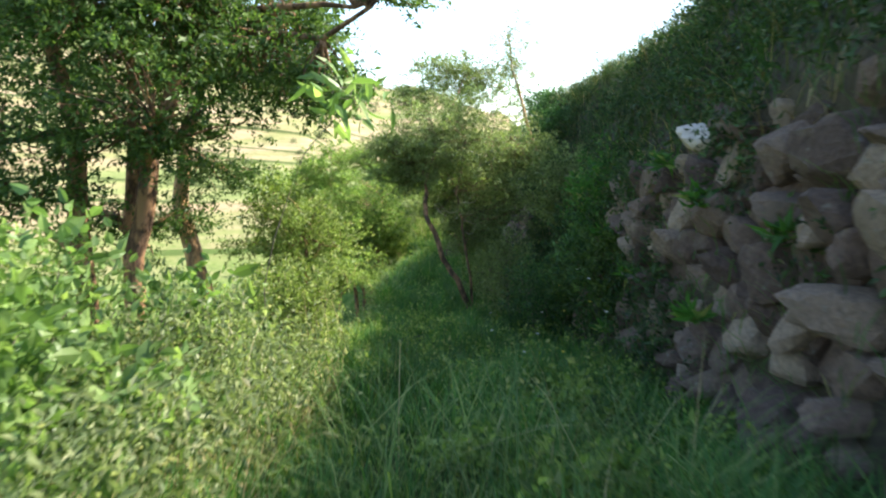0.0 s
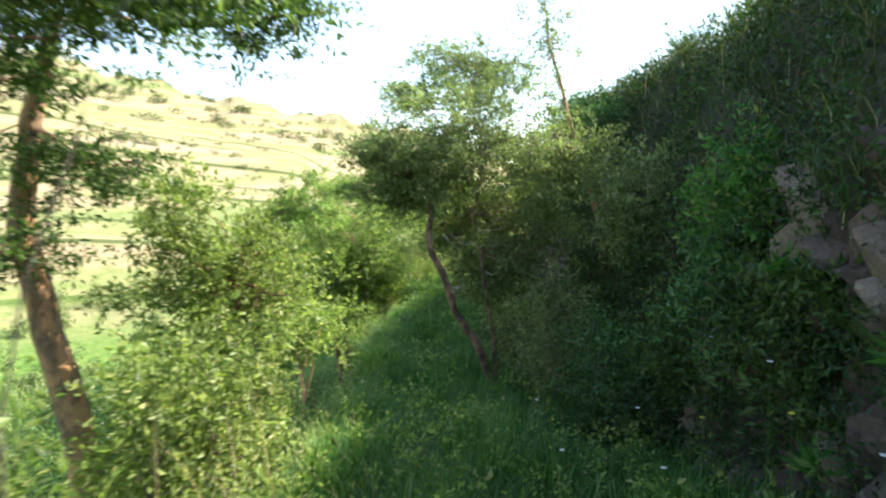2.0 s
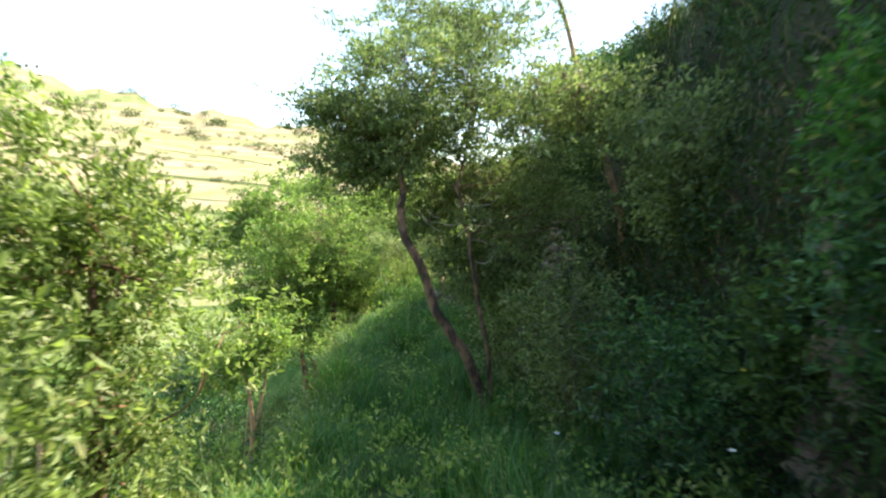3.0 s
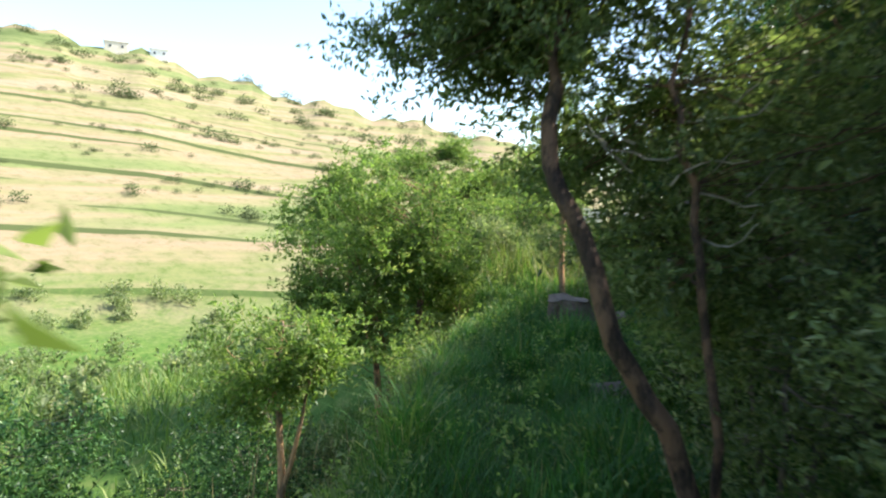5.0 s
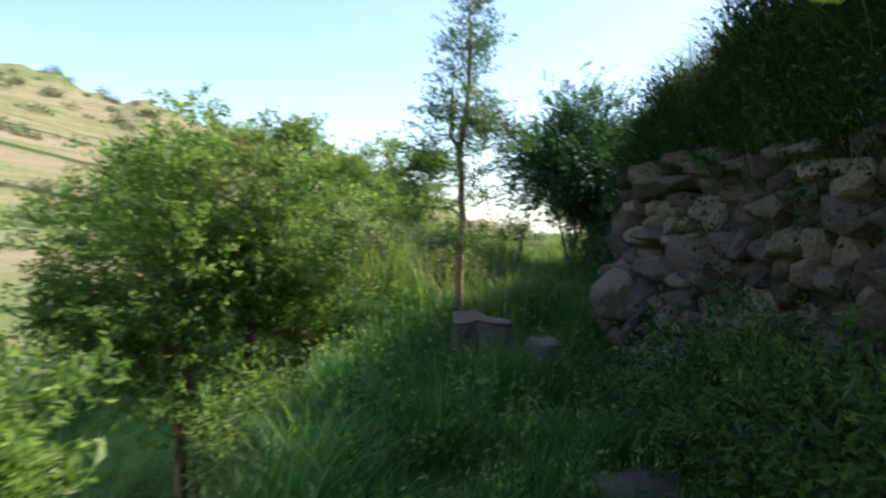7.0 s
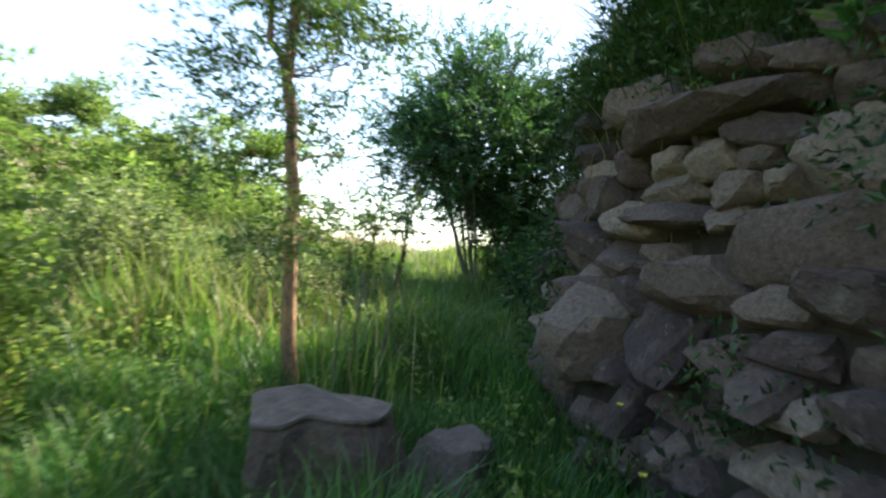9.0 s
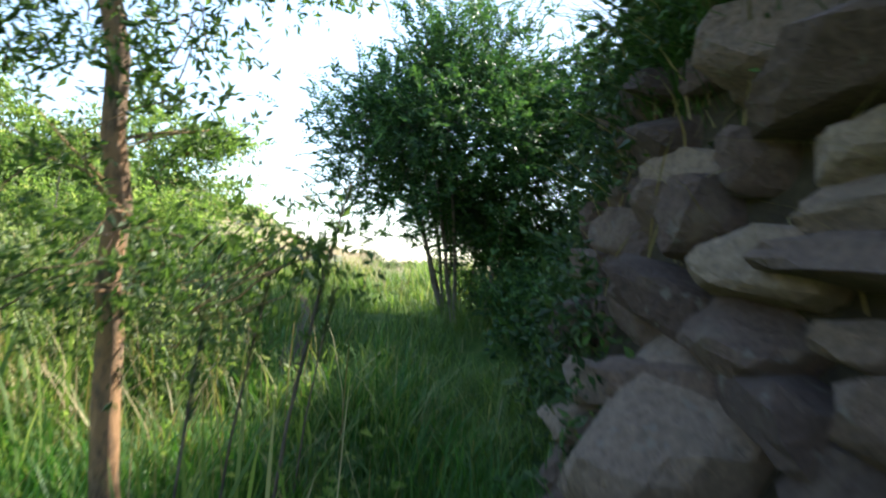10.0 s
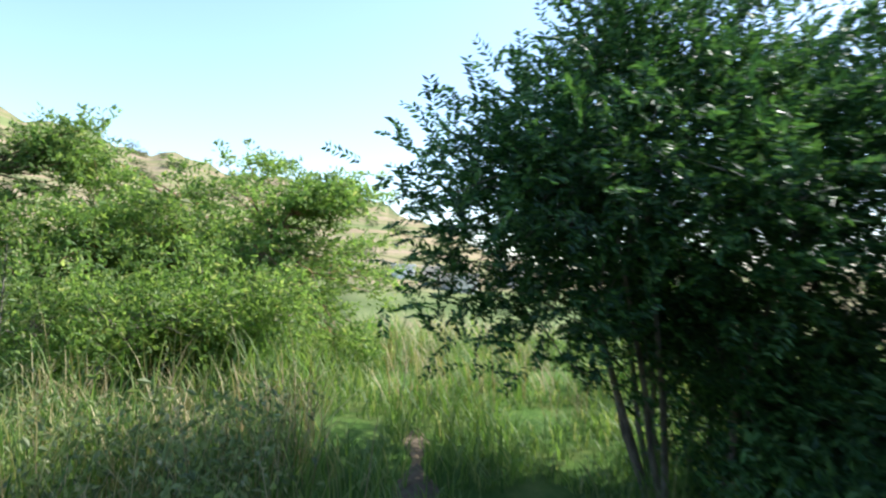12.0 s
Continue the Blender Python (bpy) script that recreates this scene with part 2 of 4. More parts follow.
def bend(a, b, n=6, sag=0.12, wob=0.05):
    """A crooked line from a to b."""
    a, b = np.asarray(a, float), np.asarray(b, float)
    t = np.linspace(0, 1, n)[:, None]
    d = np.linalg.norm(b - a)
    p = a + (b - a) * t
    p += np.sin(np.pi * t) * rng.normal(0, 1, 3) * d * sag * 0.5
    p[1:-1] += rng.normal(0, wob * d, (n - 2, 3)) * 0.5
    return p


def leaf_mesh(centres, axis, length, width, fold=0.25):
    """Pointed leaves, each two faces folded along the midrib: base, side, tip, side."""
    n = len(centres)
    axis = unit(axis)
    side = unit(np.cross(axis, unit(rng.normal(0, 1, (n, 3)))))
    up = np.cross(side, axis)
    L, W = np.broadcast_to(length, n)[:, None], np.broadcast_to(width, n)[:, None]
    base = centres
    mid = centres + axis * L * 0.45 + up * W * fold
    v = np.stack([base, mid + side * W * 0.5, centres + axis * L - up * L * 0.08, mid - side * W * 0.5], 1).reshape(-1, 3)
    k = np.arange(n)[:, None] * 4
    return v, np.concatenate([k + [[0, 1, 2]], k + [[0, 2, 3]]])


def blade_mesh(centres, axis, length, width):
    """Large leaves: an oval blade of eight faces, folded along the midrib, with a bowed tip."""
    n = len(centres)
    axis = unit(axis)
    side = unit(np.cross(axis, unit(rng.normal(0, 1, (n, 3)))))
    up = np.cross(side, axis)
    L, W = np.broadcast_to(length, n)[:, None], np.broadcast_to(width, n)[:, None]
    rows = [centres]
    for f, w in ((0.28, 0.46), (0.62, 0.4)):
        mid = centres + axis * L * f - up * L * 0.14 * f * f
        rows += [mid + side * W * w + up * W * 0.14, mid, mid - side * W * w + up * W * 0.14]
    rows.append(centres + axis * L - up * L * 0.18)
    v = np.stack(rows, 1).reshape(-1, 3)
    k = np.arange(n)[:, None] * 8
    tri = [[0, 1, 2], [0, 2, 3], [1, 4, 5], [1, 5, 2], [2, 5, 6], [2, 6, 3], [4, 7, 5], [5, 7, 6]]
    return v, np.concatenate([k + [t] for t in tri])


def frond_mesh(centres, axis, length, pairs, leaf_l, leaf_w):
    """Feathery leaves: leaflets in pairs along a bowed midrib."""
    n = len(centres)
    axis = unit(axis)
    side = unit(np.cross(axis, np.array([[0, 0, 1.0]]) + rng.normal(0, 0.4, (n, 3))))
    up = np.cross(side, axis)
    cs, ax = [], []
    for i in range(pairs):
        f = (i + 0.6) / pairs
        c = centres + axis * (f * length)[:, None] - up * (f * f * length * 0.25)[:, None]
        for s in (-1, 1):
            cs.append(c)
            ax.append(side * s * 0.85 + axis * 0.5 - up * 0.25 + rng.normal(0, 0.15, (n, 3)))
    cs, ax = np.concatenate(cs), np.concatenate(ax)
    return leaf_mesh(cs, ax, leaf_l * rng.uniform(0.75, 1.15, len(cs)), leaf_w)


def in_crown(n, centre, radii, shell=0.55, lumps=7, depth=0.35):
    """Points in an uneven crown: an ellipsoid with lobes and hollows."""
    d = unit(rng.normal(0, 1, (n, 3)))
    lobes = unit(rng.normal(0, 1, (lumps, 3)))
    reach = 1 - depth + depth * 1.25 * np.max(np.clip(d @ lobes.T, 0, 1) ** 3, axis=1)
    r = (shell + (1 - shell) * rng.random(n) ** 0.6) * reach
    return np.asarray(centre) + d * r[:, None] * np.asarray(radii)


def sprays(heads, heart, per, spread, size, style="leaf", droop=0.1, flat=1.0):
    """Leaves on short sprigs that start at the heads and grow outwards and up; flat below 1 spreads them in level pads."""
    if style == "frond":
        n = len(heads) * per
        c = np.repeat(heads, per, 0)
        ax = unit(c - heart) * 0.7 + rng.normal(0, 0.6, (n, 3)) + np.array([0, 0, 0.7 - droop])
        return frond_mesh(c + rng.normal(0, spread, (n, 3)), ax, size[2] * rng.uniform(0.7, 1.2, n), size[3], size[0], size[1])
    k = 5
    m = max(1, per // k)
    c = np.repeat(heads, k, 0)
    ax = unit(unit(c - heart) * 0.6 + rng.normal(0, 0.65, c.shape) + np.array([0, 0, 0.3 - droop]))
    c = c + rng.normal(0, spread * 0.45, c.shape)
    t = rng.random((len(c), m))
    pos = (c[:, None] + ax[:, None] * (t * spread * 2.4)[..., None]).reshape(-1, 3)
    pos += rng.normal(0, spread * 0.13, pos.shape)
    level = np.repeat(np.repeat(heads[:, 2], k), m)
    pos[:, 2] = level + (pos[:, 2] - level) * flat
    way = np.repeat(ax, m, 0) * 0.55 + unit(rng.normal(0, 1, pos.shape))
    s = np.exp(rng.normal(-0.05, 0.25, len(pos)))
    shape = blade_mesh if size[0] >= 0.08 else leaf_mesh
    return shape(pos, way, size[0] * s, size[1] * s)


def tree(name, at, label, category, stems, crown, radii, bark, leaf, clumps=120, per=60, spread=0.16,
         size=(0.05, 0.02), style="leaf", limbs=9, shell=0.35, group="", droop=0.1, extra=(), depth=0.35, flat=1.0):
    """A tree or shrub: stems (points and radii, from the ground up), limbs, twigs and a crown of clumps of leaves."""
    global rng
    at = np.asarray(at, float)
    rng = np.random.default_rng([int(abs(q) * 1000) for q in at])
    top = thing(name, at, label, category, group)
    stems = [(np.asarray(p, float), np.asarray(r, float)) for p, r in stems]
    heads = in_crown(clumps, crown, radii, shell, depth=depth)
    for c, r, k in extra:
        heads = np.concatenate([heads, in_crown(k, c, r, 0.2)])
    for i, (p, r) in enumerate(stems):
        q = np.concatenate([[a + (b - a) * f for f in (0, 0.34, 0.67)] for a, b in zip(p[:-1], p[1:])] + [p[-1:]])
        q[1:-1] += rng.normal(0, 0.012, (len(q) - 2, 3))
        rr = np.interp(np.linspace(0, 1, len(q)), np.linspace(0, 1, len(r)), r)
        v, f = tubes([(q - at, rr)], 9)
        part("trunk", mesh_of("trunk", v, f, bark), top)
    nodes = np.concatenate([p[max(1, len(p) // 2 - 1):] for p, r in stems])
    tips = heads[rng.permutation(len(heads))[:limbs]]
    branch, ends = [], [nodes]
    r0 = min(r[-1] for p, r in stems) * 0.9
    for tip in tips:
        start = nodes[np.argmin(np.linalg.norm(nodes - tip, axis=1) + 0.8 * np.maximum(0, nodes[:, 2] - tip[2]))]
        b = bend(start, tip, 7)
        branch.append((b, np.linspace(r0, r0 * 0.25, 7)))
        ends.append(b[2:])
    ends = np.concatenate(ends)
    for h in heads:
        start = ends[np.argmin(np.linalg.norm(ends - h, axis=1))]
        if np.linalg.norm(start - h) > 0.03:
            branch.append((bend(start, h, 5), np.linspace(r0 * 0.28, 0.003, 5)))
    for p, r in branch[:len(tips)]:
        v, f = tubes([(p - at, r)], 6)
        part("limb", mesh_of("limb", v, f, bark), top)
    if len(branch) > len(tips):
        v, f = tubes([(p - at, r) for p, r in branch[len(tips):]], 4)
        tagged(part("twig_mass", mesh_of("twig_mass", v, f, bark), top), kind="stuff")
    v, f = sprays(heads, np.asarray(crown, float), per, spread, size, style, droop, flat)
    part("crown", mesh_of("crown", v - at, f, leaf, False), top)
    return top


def blades(xy, z, length, width, lean, tilt=(0, 0)):
    """Grass: curved tapering blades of three segments."""
    n = len(xy)
    root = np.column_stack([xy, z])
    a = rng.uniform(0, 2 * np.pi, n)
    d = np.column_stack([np.cos(a), np.sin(a), np.zeros(n)]) + np.array([tilt[0], tilt[1], 0])
    s = np.column_stack([-np.sin(a), np.cos(a), np.zeros(n)])
    L, W, B = (np.broadcast_to(q, n)[:, None] for q in (length, width, lean))
    up = np.array([[0, 0, 1.0]])
    rows = []
    for f, w in ((0, 0.8), (0.4, 1.0), (0.75, 0.7)):
        c = root + up * L * f * (1 - 0.25 * B * f) + d * L * B * f * f
        rows += [c - s * W * w * 0.5, c + s * W * w * 0.5]
    rows.append(root + up * L * (1 - 0.3 * B) + d * L * B)
    v = np.stack(rows, 1).reshape(-1, 3)
    k = np.arange(n)[:, None] * 7
    return v, [np.concatenate([k + [[0, 1, 3, 2]], k + [[2, 3, 5, 4]]]), k + [[4, 5, 6]]]


# ---- the lie of the land ----
PATH_Y = [-8, 0, 3, 5, 7.7, 9.2, 10.6, 13.8, 16.4, 18, 20, 22, 24, 27, 32, 45, 60]
PATH_Z = [0.6, 0.4, 0.05, -0.3, -0.72, -0.92, -1.08, -1.2, -1.1, -0.85, -0.45, -0.2, -0.12, -0.25, -1.0, -3.5, -6.5]


def ground_z(x, y):
    """Height of the ground sheet: the path, the drop beside it, the valley and the hill across it."""
    x, y = np.asarray(x, float), np.asarray(y, float)
    base = np.interp(y, PATH_Y, PATH_Z)
    edge = np.interp(y, [-5, 3, 9, 14, 19, 23, 30], [-1.0, -1.0, -1.0, -1.05, -0.75, -1.6, -3])
    d = np.maximum(0, edge - x)
    steep = np.interp(y, [11, 14.5, 18.5, 21], [2.6, 1.5, 1.5, 2.6])
    z = base - 4.2 * (1 - np.exp(-d / steep)) - 0.14 * np.minimum(d, 40)
    z += 0.05 * np.sin(1.9 * x + 0.6 * y) * np.sin(1.3 * y - 0.8 * x) + 0.03 * np.sin(4.1 * x) * np.sin(3.7 * y + 1)
    dy = y - 9
    r = np.hypot(x, dy)
    a = np.degrees(np.arctan2(-x, dy))
    el = np.interp(a, [-180, -60, -20, -12, -8, -4, -1, 3, 11, 21, 30, 45, 70, 180], [5, 3, 0.8, 1.1, 2.2, 4.0, 5.2, 6.0, 7.3, 8.8, 10.7, 12, 11, 5])
    s = np.clip((r - 52) / 123, 0, 1)
    el = el + s ** 3 * (0.30 * np.sin(a * 0.9) + 0.2 * np.sin(a * 2.3 + 1))
    top = 175 * np.tan(np.radians(el))
    low = np.interp(a, [-30, 2, 9, 180], [-3.5, -3.5, -9.0, -9.0])
    n = 21
    i = np.floor(s * n)
    f = s * n - i
    g = np.clip(0.10 + 0.17 * np.sin(a * 0.07 + 2.4 * i) + 0.02 * np.sin(a * 1.3 + 4.7 * i), 0.03, 0.3)
    tread = np.where(f < 0.93, (1 - g) * f / 0.93, 1 - g + g * np.clip((f - 0.93) / 0.035, 0, 1))
    step = (i + tread) / n
    fade = np.clip((s - 0.42) / 0.3, 0, 1)
    rise = step * (1 - fade) + s * fade
    rise = rise ** np.interp(a, [-30, 3, 12], [1.9, 1.9, 1.0])
    far = low + (top - low) * rise - np.maximum(0, r - 175) * 0.12
    k = np.clip((r - 22) / 30, 0, 1)
    k = k * k * (3 - 2 * k)
    return z * (1 - k) + far * k


def build_ground():
    rings = np.concatenate([np.arange(0.05, 14, 0.15), 14 * (52 / 14) ** (np.arange(1, 34) / 34)])
    terr = np.concatenate([52 + 123 * (i + np.array([0, 0.3, 0.6, 0.93, 0.965])) / 21 for i in range(21)])
    rings = np.concatenate([rings, terr, [175, 190, 230, 320, 500, 900, 1800, 3500]])
    na = 440
    ang = np.linspace(0, 2 * np.pi, na, endpoint=False)
    R, A = np.meshgrid(rings, ang, indexing="ij")
    X, Y = R * np.sin(A), 9 + R * np.cos(A)
    Z = ground_z(X, Y)
    far = R > 60
    Z = Z + np.where(far & (R < 300), 0.08 * np.sin(X * 0.13 + 2 * np.sin(Y * 0.06)) * np.sin(Y * 0.11), 0)
    Z = np.where(R > 300, np.minimum(Z, -6), Z)
    v = np.column_stack([X.ravel(), Y.ravel(), Z.ravel()])
    i = np.arange(len(rings) - 1)[:, None] * na + np.arange(na)[None]
    j = np.arange(len(rings) - 1)[:, None] * na + (np.arange(na)[None] + 1) % na
    f = np.stack([i, i + na, j + na, j], -1).reshape(-1, 4)
    hub = np.arange(na)[None, ::-1]
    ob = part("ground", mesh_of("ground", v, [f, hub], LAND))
    tagged(ob, "grassy hillside path, valley and terraced hill", "ground", kind="structure")


build_ground()

# ---- the bank with its dry stone walls ----
FACE_Y = [-6, 2, 4, 6, 8, 10, 12, 13, 17.0, 17.5, 18.2, 20, 22, 25]
FACE_X = [1.62, 1.62, 1.66, 1.70, 1.70, 1.65, 1.65, 1.72, 1.80, 1.98, 2.4, 3.6, 5.2, 8.5]
STONE_TOP = [2.2, 1.95, 1.75, 1.4, 0.9, 0.5, 0.5, 0.6, 0.62, 0.60, 0.5, 0.5, 0.4, 0.3]
CREST_Z = [3.7, 3.45, 3.3, 3.1, 2.9, 2.8, 2.7, 2.5, 1.5, 1.5, 1.65, 1.8, 1.5, 1.0]
CREST_DX = [1.3, 1.2, 1.15, 1.15, 1.15, 1.15, 0.9, 0.7, 0.35, 0.4, 0.5, 0.6, 0.8, 1.2]

def bank_point(y, f):
    """A point on the bank's surface: f 0 to 1 up the stones, 1 to 2 up the grassy slope, 2 to 3 over the top."""
    y, f = np.broadcast_arrays(np.asarray(y, float), np.asarray(f, float))
    x0, zs, zc, dx = (np.interp(y, FACE_Y, q) for q in (FACE_X, STONE_TOP, CREST_Z, CREST_DX))
    z0 = np.interp(y, PATH_Y, PATH_Z) - 0.15
    a, b, c = np.clip(f, 0, 1), np.clip(f - 1, 0, 1), np.clip(f - 2, 0, 1)
    x = x0 - 0.10 + 0.22 * a + dx * b + 40 * c ** 2
    z = z0 + (zs - z0) * a + (zc - zs) * np.sin(b * np.pi / 2) + 6 * c ** 2
    lump = 0.07 * np.sin(2.3 * y + 3 * f) + 0.05 * np.sin(5.1 * y - 4 * f + 1)
    return np.stack([x + lump * (0.4 + b), y, z + 0.06 * np.sin(3.3 * y + 2) * b], -1)


def build_bank():
    ys = np.linspace(-6, 25, 311)
    fs = np.concatenate([np.linspace(0, 2, 41), 2 + np.linspace(0.03, 1, 10)])
    Y, F = np.meshgrid(ys, fs, indexing="ij")
    v = bank_point(Y, F).reshape(-1, 3)
    m = len(fs)
    i = np.arange(len(ys) - 1)[:, None] * m + np.arange(m - 1)[None]
    f = np.stack([i, i + m, i + m + 1, i + 1], -1).reshape(-1, 4)
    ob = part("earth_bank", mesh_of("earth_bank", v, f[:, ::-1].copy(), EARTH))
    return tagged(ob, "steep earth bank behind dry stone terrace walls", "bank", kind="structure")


build_bank()


def stone_mesh(seed):
    """A field stone: a ball cut by random planes, with worn edges; about one unit across."""
    g = np.random.default_rng(seed)
    bm = bmesh.new()
    bmesh.ops.create_icosphere(bm, subdivisions=3, radius=1)
    co = np.array([v.co for v in bm.verts])
    nrm = np.concatenate([unit(g.normal(0, 1, (6, 3))), np.array([[0, 0, 1], [0, 0, -1], [-1, 0, 0], [1, 0, 0], [0, 1, 0], [0, -1, 0.0]]) + g.normal(0, 0.22, (6, 3))])
    nrm = unit(nrm)
    dist = np.concatenate([g.uniform(0.44, 0.72, 6), g.uniform(0.46, 0.62, 6)])
    dots = np.maximum(co @ nrm.T, 1e-3)
    reach = dist / dots
    r = -np.log(np.sum(np.exp(-130 * reach), axis=1)) / 130
    co = co * np.minimum(r, 1.1)[:, None]
    for i, v in enumerate(bm.verts):
        q = Vector(co[i])
        v.co = q * (1 + 0.06 * noise.noise(q * 2.5 + Vector((seed, 0, 0))) + 0.025 * noise.noise(q * 7))
    me = bpy.data.meshes.new("stone")
    bm.to_mesh(me)
    bm.free()
    me.polygons.foreach_set("use_smooth", np.full(len(me.polygons), False))
    me.materials.append(STONE)
    me.update()
    return me


STONES = [stone_mesh(s) for s in range(18)]


def put_stone(wall, y, z, w, h, depth=0.34, tilt=0.0, proud=0.0, k=None):
    x = float(np.interp(y, FACE_Y, FACE_X)) + 0.16 * max(0.0, z - float(np.interp(y, PATH_Y, PATH_Z))) / 1.8 - proud
    slope = (np.interp(y + 0.1, FACE_Y, FACE_X) - np.interp(y - 0.1, FACE_Y, FACE_X)) / 0.2
    ob = part("stone", STONES[int(rng.integers(18)) if k is None else k], wall)
    turn = -math.atan(slope)
    ob.matrix_local = Matrix.Translation((x, y, z)) @ Matrix.Rotation(turn, 4, "Z") @ Matrix.Rotation(radians(tilt), 4, "X") \
        @ Matrix.Diagonal((depth * 0.85, w * 0.84, h * 0.86, 1))
    return ob


def courses(wall, y0, y1, top, wide, high, skip=(), mess=0.0):
    """Rough courses of stones from the ground to the top of a wall."""
    z = -1.6
    while z < 2.2:
        h = rng.uniform(*high)
        y = y0 + rng.uniform(0, 0.2)
        while y < y1:
            w = rng.uniform(*wide) * rng.choice([0.75, 1.0, 1.0, 1.35])
            yc, zc = y + w / 2, z + h / 2 + rng.normal(0, 0.03)
            floor_z = float(np.interp(yc, PATH_Y, PATH_Z))
            hit = any(abs(yc - a) < b / 2 + w * 0.1 and abs(zc - c) < d / 2 + h * 0.1 for a, b, c, d in skip)
            if floor_z - 0.1 < zc < top(yc) and not hit and rng.random() > 0.12 * mess:
                k = 1 + mess * rng.uniform(-0.3, 0.5)
                put_stone(wall, yc + mess * rng.normal(0, 0.04), zc + mess * rng.normal(0, 0.04), w * 1.06 * k, h * rng.uniform(0.95, 1.25) * k,
                          rng.uniform(0.24, 0.42), rng.normal(0, 9 + 16 * mess), rng.uniform(-0.05, 0.06) * (1 + mess))
            y += w
        z += h * 0.93


# stones of the far wall that stand out: along the wall, height, width, thickness
MARKED = [(16.50, 0.65, 0.50, 0.24), (15.93, 0.74, 0.34, 0.15), (15.36, 0.26, 0.42, 0.28), (15.28, 0.48, 0.25, 0.13),
          (15.73, 0.41, 0.34, 0.13), (16.00, 0.33, 0.27, 0.13), (15.77, 0.29, 0.29, 0.13), (16.30, 0.34, 0.29, 0.13),
          (15.82, 0.20, 0.22, 0.12), (15.62, 0.20, 0.18, 0.11), (16.21, 0.11, 0.50, 0.11), (16.28, 0.22, 0.38, 0.11),
          (15.86, 0.10, 0.19, 0.10), (15.48, 0.00, 0.70, 0.27), (15.95, -0.18, 0.46, 0.23), (15.60, -0.22, 0.31, 0.14),
          (15.28, -0.19, 0.30, 0.20), (16.22, -0.06, 0.16, 0.12), (16.16, -0.42, 0.46, 0.25), (15.51, -0.35, 0.30, 0.12),
          (15.80, -0.46, 0.26, 0.17), (15.55, -0.49, 0.28, 0.13)]


def build_walls():
    near = thing("stone_wall", (0, 0, 0), "tumbled dry stone terrace wall, brown stones overgrown with grass", "stone wall", kind="structure")
    courses(near, 1.4, 7.6, lambda y: float(np.interp(y, FACE_Y, STONE_TOP)) - 0.1, (0.15, 0.31), (0.14, 0.23), (), 1.0)
    pale = put_stone(near, 4.35, 1.60, 0.42, 0.17, 0.36, 5, 0.13, 5)
    tagged(pale, "pale flat stone near the top of the wall")
    pale.data = pale.data.copy()
    pale.data.materials[0] = PALE_STONE
    far = thing("stone_wall", (0, 0, 0), "dry stone terrace wall of rough brown stones beside the path", "stone wall", kind="structure")
    slab, boulder = (16.05, 1.25, 0.53, 0.15), (16.80, 0.50, -0.47, 0.44)
    courses(far, 12.6, 17.5, lambda y: 0.72, (0.18, 0.34), (0.11, 0.19), [(a, c, b, d) for a, b, c, d in MARKED] + [slab, boulder])
    for y, z, w, h in MARKED:
        put_stone(far, y, z, w * 1.08, h * 1.16, rng.uniform(0.3, 0.42), rng.normal(0, 4), rng.uniform(0.0, 0.06))
    put_stone(far, slab[0], slab[2], slab[1], slab[3] * 1.15, 0.5, -4, 0.08, 5)
    put_stone(far, boulder[0], boulder[2], boulder[1], boulder[3] * 1.1, 0.5, 8, 0.10, 7)


build_walls()

# ---- rocks on the path ----
def rock(name, at, dims, turn, k, label):
    ob = part(name, STONES[k])
    ob.matrix_world = Matrix.Translation(at) @ Matrix.Rotation(radians(turn), 4, "Z") @ Matrix.Diagonal((dims[0] * 0.82, dims[1] * 0.82, dims[2] * 0.82, 1))
    tagged(ob, label, "rock")


